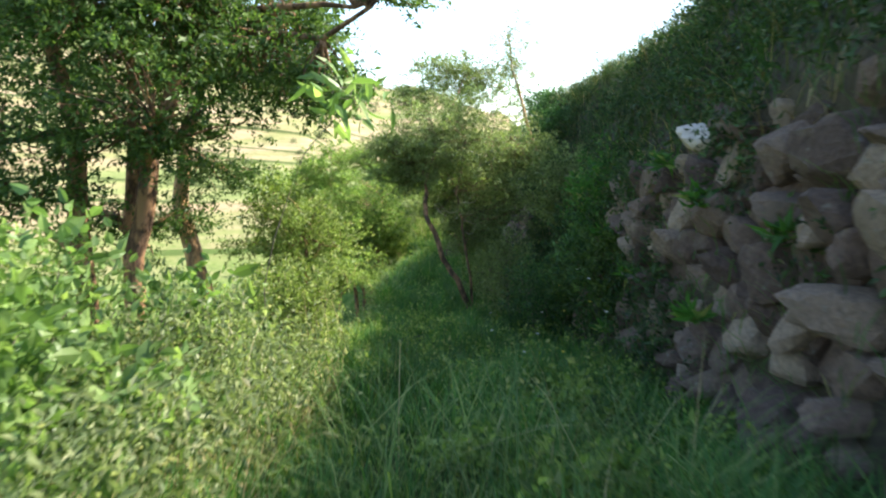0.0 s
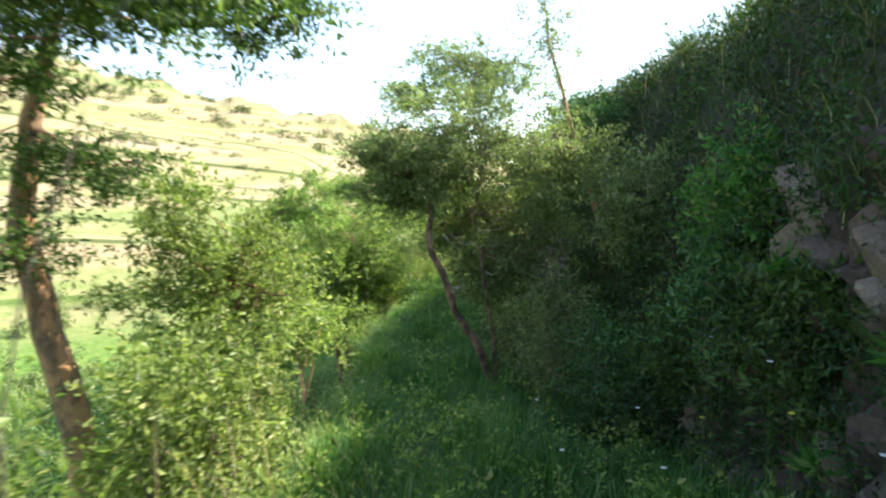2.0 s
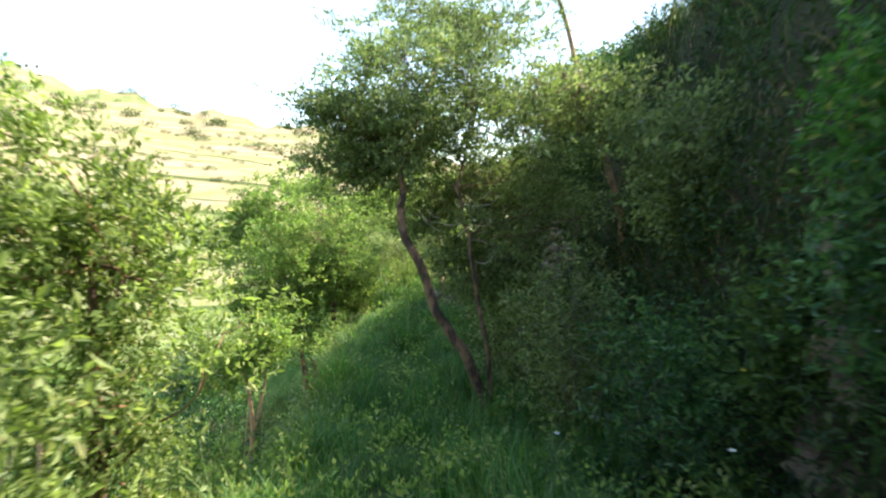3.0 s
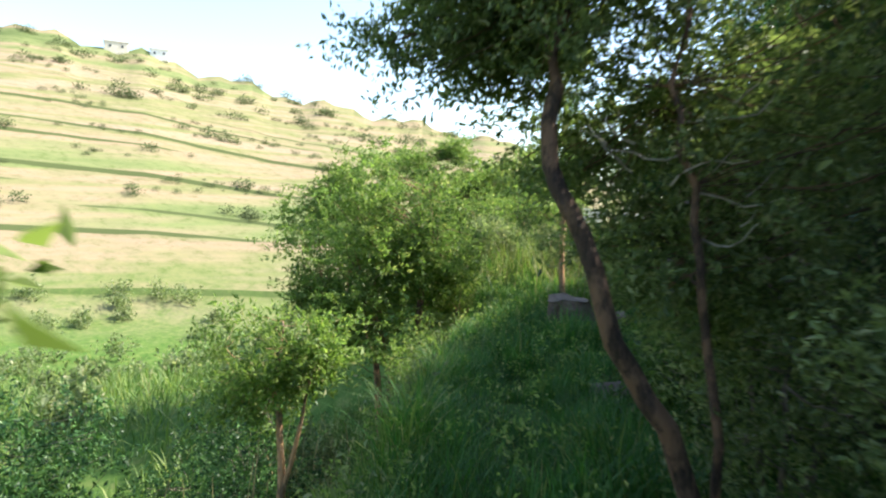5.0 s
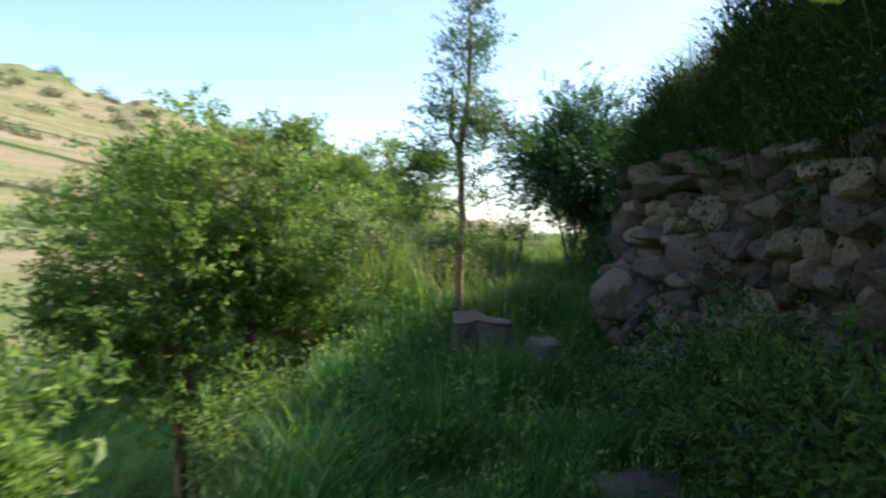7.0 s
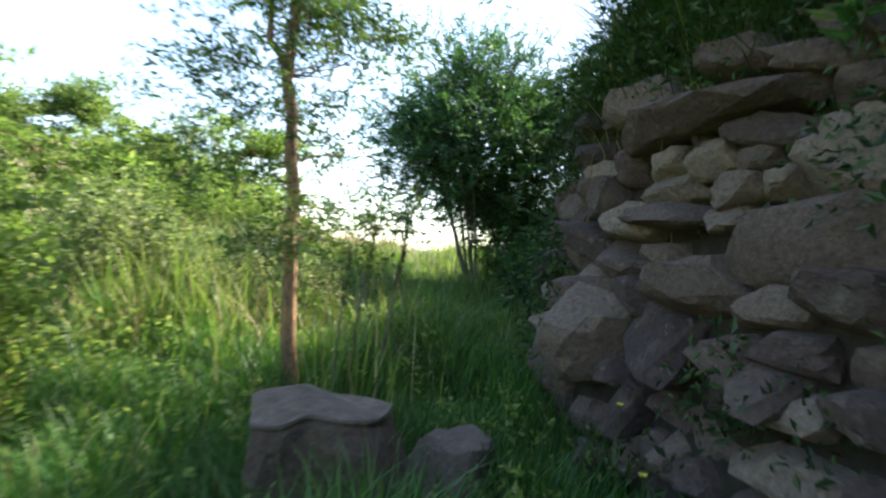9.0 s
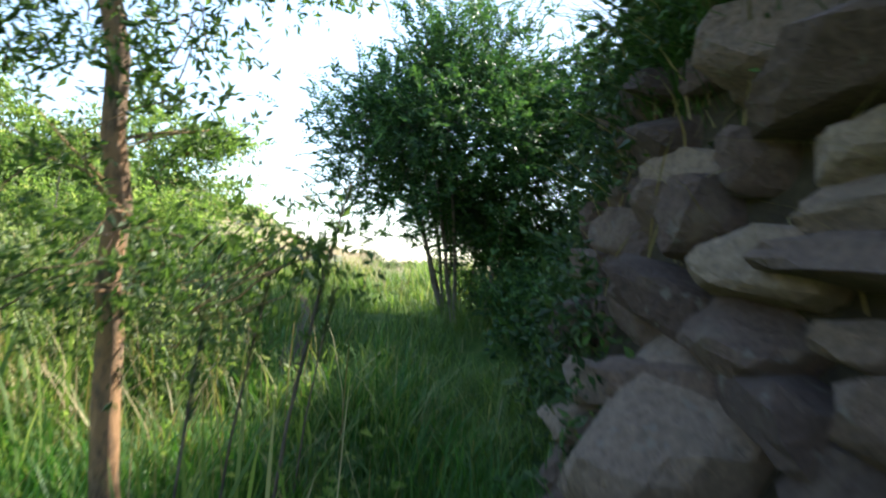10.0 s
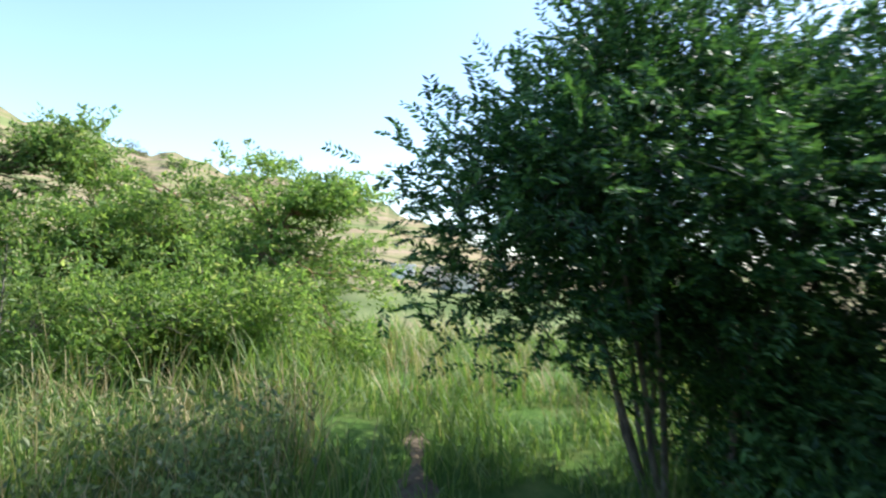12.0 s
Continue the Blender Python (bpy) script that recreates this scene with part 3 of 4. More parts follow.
def split_boulder(at, label):
    """A squat boulder with steep split sides, a ridged top and a pale slab lying along its front rim."""
    top = thing("rock", at, label, "rock")
    g = np.random.default_rng(31)
    a = np.linspace(0, 2 * np.pi, 40, endpoint=False)
    corner = 1 / np.maximum(np.abs(np.cos(a + 0.25)) ** 5 + np.abs(np.sin(a + 0.25)) ** 5, 0.2) ** 0.2
    shape = corner * (1 + 0.07 * np.sin(2 * a + 1) + 0.05 * np.sin(5 * a + 2))

    def rings(levels, wide, deep, rough):
        rows = []
        for z, k, back in levels:
            q = np.column_stack([np.cos(a) * shape * wide * k + 0.22 * (0.16 - z), np.sin(a) * shape * deep * k + back, np.full(40, z)])
            for p_ in q:
                n_ = Vector(p_ * 4)
                p_ += np.array([noise.noise(n_), noise.noise(n_ + Vector((9, 0, 0))), 0.8 * noise.noise(n_ + Vector((0, 9, 0)))]) * rough
            rows.append(q)
        v = np.concatenate(rows)
        i = np.arange(len(levels) - 1)[:, None] * 40 + np.arange(40)[None]
        j = np.arange(len(levels) - 1)[:, None] * 40 + (np.arange(40)[None] + 1) % 40
        return v, [np.stack([i, j, j + 40, i + 40], -1).reshape(-1, 4), (len(v) - 40 + np.arange(40))[None], np.arange(40)[None, ::-1]]

    v, f = rings([(-0.35, 1.0, 0), (-0.2, 1.06, 0), (-0.05, 1.05, 0), (0.08, 1.03, 0), (0.15, 1.0, 0), (0.175, 0.97, 0.01), (0.19, 0.8, 0.03), (0.2, 0.5, 0.06), (0.21, 0.2, 0.08)], 0.25, 0.24, 0.06)
    part("boulder", mesh_of("boulder", v, f, STONE, False), top)
    v, f = rings([(0.168, 0.95, 0), (0.176, 1.01, 0), (0.188, 1.0, 0), (0.194, 0.9, 0.01), (0.21, 0.55, 0.05), (0.235, 0.25, 0.1), (0.245, 0.08, 0.11)], 0.25, 0.24, 0.06)
    part("slab", mesh_of("slab", v, f, PALE_SLAB, False), top, "pale flat slab capping the rock")


split_boulder((0.34, 16.25, -0.88), "large flat-topped brown rock lying on the grassy path")
rock("rock", (0.92, 16.45, -1.02), (0.38, 0.36, 0.30), 40, 2, "smaller rock wedged beside the large one")
rock("rock", (0.55, 13.6, -1.18), (0.55, 0.45, 0.22), 25, 9, "low rock half sunk in the path grass")

# ---- trees and shrubs ----
acacia = tree("acacia_tree", (0.42, 10.4, -0.95), "leaning acacia tree with red-brown bark and fine dark leaves", "tree",
     [([(0.48, 10.4, -1.05), (0.22, 10.35, -0.44), (0.01, 10.33, -0.1), (-0.14, 10.38, 0.28), (-0.26, 10.45, 0.58), (-0.27, 10.6, 1.05), (-0.1, 11.2, 1.75), (0.2, 12.1, 2.4), (0.4, 12.9, 2.95)], [0.046, 0.043, 0.04, 0.038, 0.036, 0.03, 0.024, 0.018, 0.008]),
      ([(0.46, 10.45, -1.05), (0.42, 10.4, -0.5), (0.35, 10.4, 0.1), (0.28, 10.42, 0.5), (0.2, 10.5, 0.9), (0.35, 10.8, 1.6)], [0.022, 0.02, 0.018, 0.016, 0.013, 0.008])],
     (0.15, 10.9, 1.75), (1.35, 0.95, 0.85), SHADY, ACACIA, 220, 105, 0.13, (0.04, 0.017), limbs=20, shell=0.1, depth=0.55, flat=0.55,
     extra=[((0.7, 10.9, 0.75), (0.75, 0.75, 0.7), 100), ((-0.55, 11.0, 1.35), (0.7, 0.6, 0.45), 90), ((0.6, 11.3, 0.8), (0.65, 0.5, 0.6), 85), ((-0.3, 12.0, 1.5), (0.5, 0.45, 0.3), 40),
            ((0.95, 10.1, 1.45), (0.65, 0.6, 0.45), 85), ((-0.35, 11.0, 1.2), (0.6, 0.4, 0.35), 60), ((-0.1, 11.25, 0.66), (0.32, 0.26, 0.28), 30), ((0.35, 12.9, 2.85), (1.1, 0.75, 0.5), 150), ((-0.5, 13.0, 2.5), (0.5, 0.5, 0.3), 40), ((0.35, 10.9, 0.2), (0.4, 0.45, 0.4), 60), ((-0.75, 10.7, 1.6), (0.5, 0.5, 0.25), 36)])
for x, z, dx, dz in ((0.22, 0.62, -0.32, 0.06), (0.2, 0.5, 0.25, 0.1), (0.3, 0.48, 0.3, -0.02), (0.25, 0.75, 0.28, 0.12), (0.05, 0.55, -0.2, 0.14), (0.33, 0.3, 0.22, 0.1)):
    a = np.array([x - 0.42, 10.42 - 10.4, z + 0.95])
    end = a + np.array([dx, -0.12, dz])
    fork = a + (end - a) * 0.55
    twig = [(bend(a, end, 6, 0.2, 0.08), np.linspace(0.006, 0.002, 6)), (bend(fork, fork + np.array([dx * 0.35, 0.05, 0.1]), 4), np.linspace(0.004, 0.0015, 4))]
    part("dead_twig", mesh_of("dead_twig", *tubes(twig, 5), DRY), acacia, "bare pale dead twig")
tree("sapling", (1.72, 11.0, 0.0), "slender bare-stemmed sapling leaning out from the bank", "tree",
     [([(1.8, 11.05, -0.3), (1.74, 11.0, 0.6), (1.615, 10.99, 1.2), (1.29, 10.94, 2.06), (1.08, 10.9, 2.8), (0.98, 10.9, 3.6)], [0.04, 0.036, 0.032, 0.024, 0.016, 0.005])],
     (1.12, 10.9, 3.0), (0.5, 0.45, 0.7), PALE, OLIVE, 60, 50, 0.09, (0.034, 0.014), limbs=12, shell=0.2, depth=0.55)
tree("thin_tree", (0.28, 17.45, -1.0), "thin young tree with pale peeling bark and sparse twiggy leaves", "tree",
     [([(0.36, 17.45, -1.05), (0.31, 17.45, -0.4), (0.30, 17.45, 0.15), (0.22, 17.47, 0.8), (0.27, 17.45, 1.5), (0.2, 17.45, 2.45)], [0.046, 0.04, 0.036, 0.033, 0.024, 0.006]),
      ([(0.25, 17.46, 0.7), (0.12, 17.5, 1.0), (0.10, 17.5, 1.5)], [0.028, 0.022, 0.01])],
     (0.2, 17.4, 1.15), (0.66, 0.55, 0.62), PALE, FINE, 88, 80, 0.1, (0.034, 0.013), limbs=24, shell=0.05, depth=0.55, flat=0.5,
     extra=[((0.2, 17.43, 1.85), (0.34, 0.3, 0.5), 44), ((0.22, 17.43, 2.4), (0.16, 0.15, 0.32), 18), ((0.5, 17.25, 0.0), (0.55, 0.35, 0.3), 30), ((0.3, 17.42, 0.55), (0.45, 0.4, 0.35), 20), ((0.6, 17.4, 1.05), (0.42, 0.35, 0.22), 26), ((-0.15, 17.4, 0.7), (0.35, 0.3, 0.25), 14), ((-0.2, 17.3, 0.25), (0.4, 0.35, 0.3), 16)])
tree("round_tree", (-1.85, 17.1, -3.1), "bushy round tree with bright green leaves on the slope", "tree",
     [([(-1.75, 17.1, -3.3), (-1.8, 17.1, -2.2), (-1.7, 17.1, -1.4), (-1.6, 17.1, -0.5)], [0.085, 0.075, 0.06, 0.03]),
      ([(-1.55, 17.2, -3.2), (-1.35, 17.2, -2.2), (-1.1, 17.3, -1.2)], [0.05, 0.04, 0.025]),
      ([(-2.1, 17.1, -3.6), (-2.25, 17.2, -2.2), (-2.4, 17.2, -1.2)], [0.06, 0.05, 0.03]),
      ([(-1.95, 16.9, -3.5), (-2.0, 16.8, -2.0), (-2.2, 16.7, -1.0)], [0.05, 0.04, 0.03])],
     (-2.05, 17.15, -0.3), (1.35, 1.3, 1.2), BARK, BRIGHT, 300, 120, 0.17, (0.056, 0.024), limbs=20, shell=0.1, depth=0.55, flat=0.5,
     extra=[((-1.3, 17.6, -0.8), (0.5, 0.6, 0.7), 60), ((-2.8, 16.9, -0.85), (0.65, 0.6, 0.5), 60), ((-1.9, 16.8, -1.4), (1.0, 0.8, 0.45), 50), ((-1.3, 17.0, -1.7), (0.5, 0.5, 0.3), 14)])
tree("hedge_tree", (-0.9, 24.0, -1.2), "wide green thicket tree with feathery leaves at the field edge", "tree",
     [([(-0.5, 24.0, -0.6), (-0.6, 24, -0.2), (-0.4, 24, 0.4)], [0.07, 0.06, 0.03]),
      ([(-1.2, 24.0, -1.0), (-1.5, 24, -0.5), (-2.0, 24, 0.3)], [0.07, 0.05, 0.03])],
     (-0.9, 24.0, 0.72), (2.15, 1.4, 1.02), BARK, BRIGHT, 430, 125, 0.19, (0.056, 0.023), limbs=18, shell=0.25, depth=0.55, flat=0.38,
     extra=[((-2.6, 23.6, 1.25), (0.6, 0.5, 0.45), 50), ((0.5, 23.8, 1.35), (0.5, 0.4, 0.25), 34), ((-1.9, 24.0, 1.6), (0.45, 0.4, 0.5), 50), ((-0.3, 23.2, 0.1), (1.2, 0.4, 0.35), 60)])
tree("hedge_tree", (-4.4, 24.6, -2.4), "green thicket tree with feathery leaves behind the round tree", "tree",
     [([(-4.4, 24.6, -3.2), (-4.5, 24.6, -1.5), (-4.3, 24.6, 0.0)], [0.09, 0.07, 0.03])],
     (-4.4, 24.6, 0.15), (1.9, 1.5, 1.7), BARK, BRIGHT, 340, 105, 0.2, (0.075, 0.034), limbs=14, shell=0.3, depth=0.5, flat=0.45)
tree("leafy_bush", (2.7, 20.6, -0.5), "tall dark green bush with feathery leaves and many stems", "bush",
     [([(2.7 + 0.14 * math.cos(i), 20.6 + 0.14 * math.sin(i), -0.55), (2.7 + 0.35 * math.cos(i), 20.6 + 0.35 * math.sin(i), 0.2), (2.7 + 0.7 * math.cos(i), 20.6 + 0.65 * math.sin(i), 1.2)], [0.018, 0.015, 0.007]) for i in range(11)],
     (2.68, 20.6, 1.18), (1.42, 1.15, 1.0), GREY, DEEP, 420, 10, 0.13, (0.046, 0.018, 0.18, 9), "frond", limbs=10, shell=0.25, depth=0.4,
     extra=[((3.5, 20.1, 0.35), (0.6, 0.6, 0.45), 60), ((3.05, 20.35, 0.05), (0.45, 0.5, 0.45), 95), ((2.75, 20.5, 0.5), (0.65, 0.6, 0.35), 50), ((3.3, 19.95, -0.1), (0.5, 0.45, 0.4), 70), ((2.9, 20.5, 2.2), (0.5, 0.45, 0.25), 14), ((1.75, 20.5, 1.15), (0.5, 0.4, 0.4), 26), ((1.8, 20.5, 0.65), (0.35, 0.35, 0.2), 10), ((2.3, 20.4, 1.9), (0.45, 0.4, 0.35), 26), ((3.7, 20.4, 1.75), (0.6, 0.5, 0.5), 48)])
tree("young_tree", (-1.64, 7.85, -1.9), "small twiggy tree with yellow-green leaves on the slope", "tree",
     [([(-1.64, 7.85, -2.1), (-1.62, 7.85, -1.3), (-1.62, 7.85, -0.4), (-1.6, 7.85, 0.5)], [0.06, 0.055, 0.042, 0.015]),
      ([(-1.70, 7.9, -2.1), (-1.75, 7.9, -1.0), (-1.95, 7.9, -0.1)], [0.03, 0.025, 0.012])],
     (-1.65, 7.9, 0.5), (0.74, 0.7, 0.78), BARK, LIME, 140, 120, 0.12, (0.042, 0.018), limbs=22, shell=0.15, depth=0.6, flat=0.8,
     extra=[((-1.6, 7.9, -0.35), (0.6, 0.55, 0.4), 24), ((-1.95, 7.8, 0.9), (0.25, 0.25, 0.35), 16)])
tree("red_bark_tree", (-2.9, 5.8, -2.0), "many-stemmed tree with peeling red-brown bark and dark leaves", "tree",
     [([(-2.75, 5.8, -2.3), (-2.65, 5.8, 0.6), (-2.45, 5.8, 1.5), (-2.1, 5.9, 2.6)], [0.10, 0.085, 0.075, 0.05]),
      ([(-3.0, 5.8, -2.3), (-3.1, 5.8, 0.6), (-3.1, 5.8, 1.7), (-3.3, 5.8, 2.8)], [0.10, 0.085, 0.075, 0.05]),
      ([(-2.9, 6.0, -2.3), (-2.8, 6.1, 0.8), (-2.75, 6.2, 2.2)], [0.08, 0.07, 0.05])],
     (-2.5, 5.7, 2.65), (1.95, 1.7, 1.05), BARK, FINE, 500, 95, 0.15, (0.05, 0.022), limbs=24, shell=0.15, flat=0.6,
     extra=[((-3.5, 5.4, 1.3), (0.8, 0.6, 0.5), 50), ((-2.5, 5.3, 1.65), (0.8, 0.5, 0.3), 36), ((-3.0, 6.2, 0.9), (0.7, 0.5, 0.4), 24), ((-1.1, 5.6, 2.1), (0.45, 0.5, 0.35), 34), ((-0.5, 5.2, 2.75), (0.5, 0.5, 0.22), 22)])
tree("slope_tree", (-3.0, 7.6, -3.0), "slender tree with peeling orange bark and flat dark crown", "tree",
     [([(-2.5, 7.6, -3.3), (-2.58, 7.6, -0.7), (-2.76, 7.6, 0.2), (-2.95, 7.6, 0.9), (-2.85, 7.6, 1.6), (-2.5, 7.5, 2.4)], [0.125, 0.11, 0.10, 0.09, 0.07, 0.03])],
     (-2.5, 7.5, 2.55), (1.55, 1.3, 0.65), PALE, FINE, 250, 95, 0.15, (0.044, 0.018), limbs=18, shell=0.15, flat=0.4,
     extra=[((-2.5, 7.4, 1.3), (0.7, 0.4, 0.25), 34), ((-3.0, 7.6, 0.75), (0.5, 0.3, 0.2), 16), ((-1.35, 7.3, 2.2), (0.5, 0.4, 0.3), 30)])


tree("small_tree", (-2.1, 12.75, -2.8), "small green tree on a pale bare stem below the path", "tree",
     [([(-2.1, 12.75, -3.1), (-2.13, 12.73, -2.2), (-2.1, 12.73, -1.67), (-2.2, 12.78, -1.1), (-2.15, 12.8, -0.6)], [0.04, 0.036, 0.03, 0.022, 0.008]),
      ([(-2.12, 12.73, -2.0), (-2.0, 12.7, -1.5), (-1.9, 12.7, -1.0)], [0.022, 0.018, 0.008])],
     (-2.2, 12.8, -0.95), (0.6, 0.5, 0.5), PALE, BRIGHT, 80, 70, 0.12, (0.048, 0.02), limbs=14, shell=0.1, depth=0.7, flat=0.6,
     extra=[((-2.5, 12.9, -1.25), (0.35, 0.3, 0.25), 22), ((-1.85, 12.7, -0.75), (0.28, 0.25, 0.25), 16)])


def shrub(at, radii, height, leaf, bark, label, clumps, per, spread, size, name="shrub"):
    """A low many-stemmed shrub that stands on the ground at (x, y)."""
    x, y = at
    z = float(ground_z(x, y))
    stems = [([(x + 0.05 * math.cos(i * 2.1), y + 0.05 * math.sin(i * 2.1), z - 0.05), (x + 0.45 * radii[0] * math.cos(i * 2.1), y + 0.45 * radii[1] * math.sin(i * 2.1), z + height * 0.55)], [0.02, 0.009]) for i in range(4)]
    tree(name, (x, y, z), label, "shrub", stems, (x, y, z + height * 0.55), (radii[0], radii[1], height * 0.5), bark, leaf, clumps, per if size[0] > 0.078 else int(per * 1.15), spread, size if size[0] > 0.078 else (size[0] * 0.82, size[1] * 0.78), limbs=5, shell=0.15, group="shrubs on the slope")


for at, radii, height, leaf, clumps, per, size, label in (
    ((-1.65, 2.3), (0.55, 0.6), 1.9, BROAD, 120, 30, (0.085, 0.05), "leafy shrub with large pale green leaves"),
    ((-2.4, 3.2), (0.8, 0.8), 3.15, BROAD, 190, 34, (0.085, 0.046), "tall leafy shrub with large pale green leaves"),
    ((-1.6, 3.7), (0.55, 0.6), 1.75, OLIVE, 150, 60, (0.05, 0.022), "weedy grey-green shrub beside the path"),
    ((-2.6, 4.5), (0.9, 0.7), 3.5, BRIGHT, 210, 60, (0.06, 0.028), "bright green shrub under the red-barked tree"),
    ((-1.65, 4.9), (0.42, 0.5), 1.9, BRIGHT, 150, 60, (0.055, 0.025), "bright green shrub beside the path"),
    ((-1.42, 6.3), (0.45, 0.5), 1.7, LIME, 130, 60, (0.055, 0.024), "twiggy yellow-green shrub on the slope"),
    ((-1.6, 9.6), (0.4, 0.5), 0.8, BRIGHT, 110, 60, (0.06, 0.026), "green shrub at the edge of the path"),
    ((-2.7, 10.2), (0.7, 0.7), 1.3, OLIVE, 140, 60, (0.06, 0.027), "grey-green shrub below the path"),
    ((-3.1, 14.8), (0.7, 0.6), 3.3, DEEP, 170, 60, (0.065, 0.03), "dark green bush on a pale stem below the path"),
    ((-4.9, 13.6), (0.95, 0.8), 4.0, DEEP, 260, 60, (0.075, 0.034), "dark feathery bush on the lower slope"),
    ((-4.0, 12.0), (0.75, 0.7), 2.0, OLIVE, 120, 60, (0.065, 0.03), "grey-green bush among tall grass"),
    ((-6.6, 15.5), (1.2, 1.0), 2.8, BRIGHT, 170, 60, (0.085, 0.038), "green bush on the lower slope"),
    ((-3.8, 18.5), (0.9, 0.9), 1.6, OLIVE, 130, 60, (0.075, 0.034), "grey-green bush below the round tree"),
    ((-1.35, 15.6), (0.4, 0.5), 1.0, BRIGHT, 80, 50, (0.06, 0.026), "low green shrub at the path edge"),
    ((-0.8, 19.4), (0.5, 0.6), 0.75, OLIVE, 120, 60, (0.06, 0.028), "pale weedy shrub behind the thin tree"),
    ((-0.9, 22.2), (0.9, 0.6), 0.7, BRIGHT, 150, 50, (0.06, 0.026), "low weedy shrub before the thicket"),
    ((0.0, 22.8), (0.7, 0.5), 0.9, BRIGHT, 130, 60, (0.06, 0.026), "low green shrub at the foot of the thicket"),
    ((-2.2, 22.6), (0.9, 0.7), 1.7, BRIGHT, 150, 60, (0.06, 0.026), "weedy shrub at the foot of the thicket"),
    ((3.5, 19.6), (0.5, 0.4), 1.0, DEEP, 120, 60, (0.07, 0.032), "dark overgrown shrub at the wall corner"),
    ((-1.75, 4.35), (0.5, 0.5), 2.05, BROAD, 110, 28, (0.082, 0.042), "leafy shrub with long pale green leaves"),
    ((-2.2, 5.9), (0.6, 0.55), 1.7, BRIGHT, 140, 60, (0.055, 0.025), "bright green shrub before the red-barked tree"),
    ((1.0, 9.5), (0.45, 0.55), 1.3, ACACIA, 100, 60, (0.05, 0.022), "dull shrub in the shade of the acacia"),
    ((0.85, 10.8), (0.5, 0.55), 1.4, ACACIA, 110, 60, (0.05, 0.022), "dull shrub in the shade at the foot of the bank"),
    ((1.15, 8.3), (0.35, 0.5), 0.9, DEEP, 90, 60, (0.05, 0.023), "low dark shrub at the foot of the bank"),
    ((0.9, 12.2), (0.5, 0.55), 0.9, FINE, 110, 60, (0.05, 0.023), "low dark shrub before the stone wall"),
    ((-3.7, 14.0), (0.7, 0.6), 2.7, DEEP, 190, 60, (0.055, 0.024), "dark green shrub among tall pale grass"),
    ((-2.3, 11.5), (0.45, 0.5), 1.0, OLIVE, 130, 60, (0.05, 0.022), "pale weedy shrub below the path edge"),
    ((-5.8, 12.6), (0.8, 0.8), 3.4, DEEP, 210, 60, (0.07, 0.03), "dark feathery bush on the lower slope"),
    ((1.0, 12.9), (0.4, 0.5), 0.7, FINE, 110, 60, (0.05, 0.023), "low dark shrub against the foot of the stone wall"),
    ((1.15, 13.6), (0.4, 0.45), 0.75, FINE, 110, 60, (0.05, 0.023), "low dark shrub against the foot of the stone wall"),
    ((1.2, 14.2), (0.35, 0.4), 0.6, DEEP, 90, 60, (0.05, 0.023), "low dark weedy shrub against the foot of the stone wall"),
    ((3.0, 19.4), (0.45, 0.35), 0.6, DEEP, 90, 60, (0.07, 0.032), "dark low shrub at the wall corner"),
):
    shrub(at, radii, height, leaf, GREY, label, clumps, per, 0.12 if size[0] < 0.08 else 0.16, size)


def crest_plant(name, y, f, radii, height, leaf, label, clumps=110):
    p = bank_point(y, f)
    tree(name, p, label, "shrub", [([(p[0], p[1], p[2] - 0.1), (p[0] - 0.1, p[1], p[2] + height * 0.5)], [0.025, 0.012])],
         (p[0], p[1], p[2] + height * 0.55), (radii, radii, height * 0.5), GREY, leaf, clumps, 65, 0.12, (0.05, 0.022), limbs=5, shell=0.15)


crest_plant("crest_shrub", 15.4, 1.75, 0.5, 1.0, DEEP, "dark shrub growing on top of the stone wall", 130)
crest_plant("crest_shrub", 14.0, 1.7, 0.4, 0.6, DEEP, "dark shrub on the overgrown bank", 90)
crest_plant("crest_shrub", 12.0, 1.35, 0.45, 0.6, DEEP, "dark shrub hanging over the path from the bank", 100)
crest_plant("crest_shrub", 6.9, 2.02, 0.4, 0.7, FINE, "dark small tree top above the grassy bank", 60)
crest_plant("bank_shrub", 7.2, 0.75, 0.32, 0.75, GRASS, "fresh green leafy plant on the bank", 70)
crest_plant("bank_shrub", 7.7, 0.3, 0.3, 0.8, FINE, "dark weedy shrub growing out of the stone wall", 90)
crest_plant("bank_shrub", 7.0, 0.42, 0.3, 0.8, DEEP, "leafy green shrub rooted between the wall stones", 80)
crest_plant("bank_shrub", 6.4, 0.3, 0.32, 0.85, FINE, "dark weedy shrub at the foot of the stone wall", 90)
crest_plant("bank_shrub", 9.3, 0.9, 0.5, 1.0, ACACIA, "dark bush growing out of the bank", 120)


# ---- weeds and grass ----
rng = np.random.default_rng(19)


def scatter(n, x0, x1, y0, y1):
    return np.column_stack([rng.uniform(x0, x1, n), rng.uniform(y0, y1, n)])


def lumps(p, scale, seed=0.0):
    return np.array([noise.noise(Vector((q[0] * scale, q[1] * scale, seed + (q[2] * scale if len(q) > 2 else 0)))) for q in p])


def grass(name, label, xy, z, length, width, lean, mat, category="grass"):
    v, f = blades(xy, z, length, width, lean)
    tagged(part(name, mesh_of(name, v, f, mat)), label, category, kind="stuff")


def weeds(name, label, roots, heart, per, spread, size, mat):
    v, f = sprays(roots, heart, per, spread, size)
    tagged(part(name, mesh_of(name, v, f, mat, False)), label, "weeds", kind="stuff")


TRACK_Y, TRACK_X = [19.0, 19.8, 20.6, 21.5], [1.08, 1.2, 1.38, 1.42]


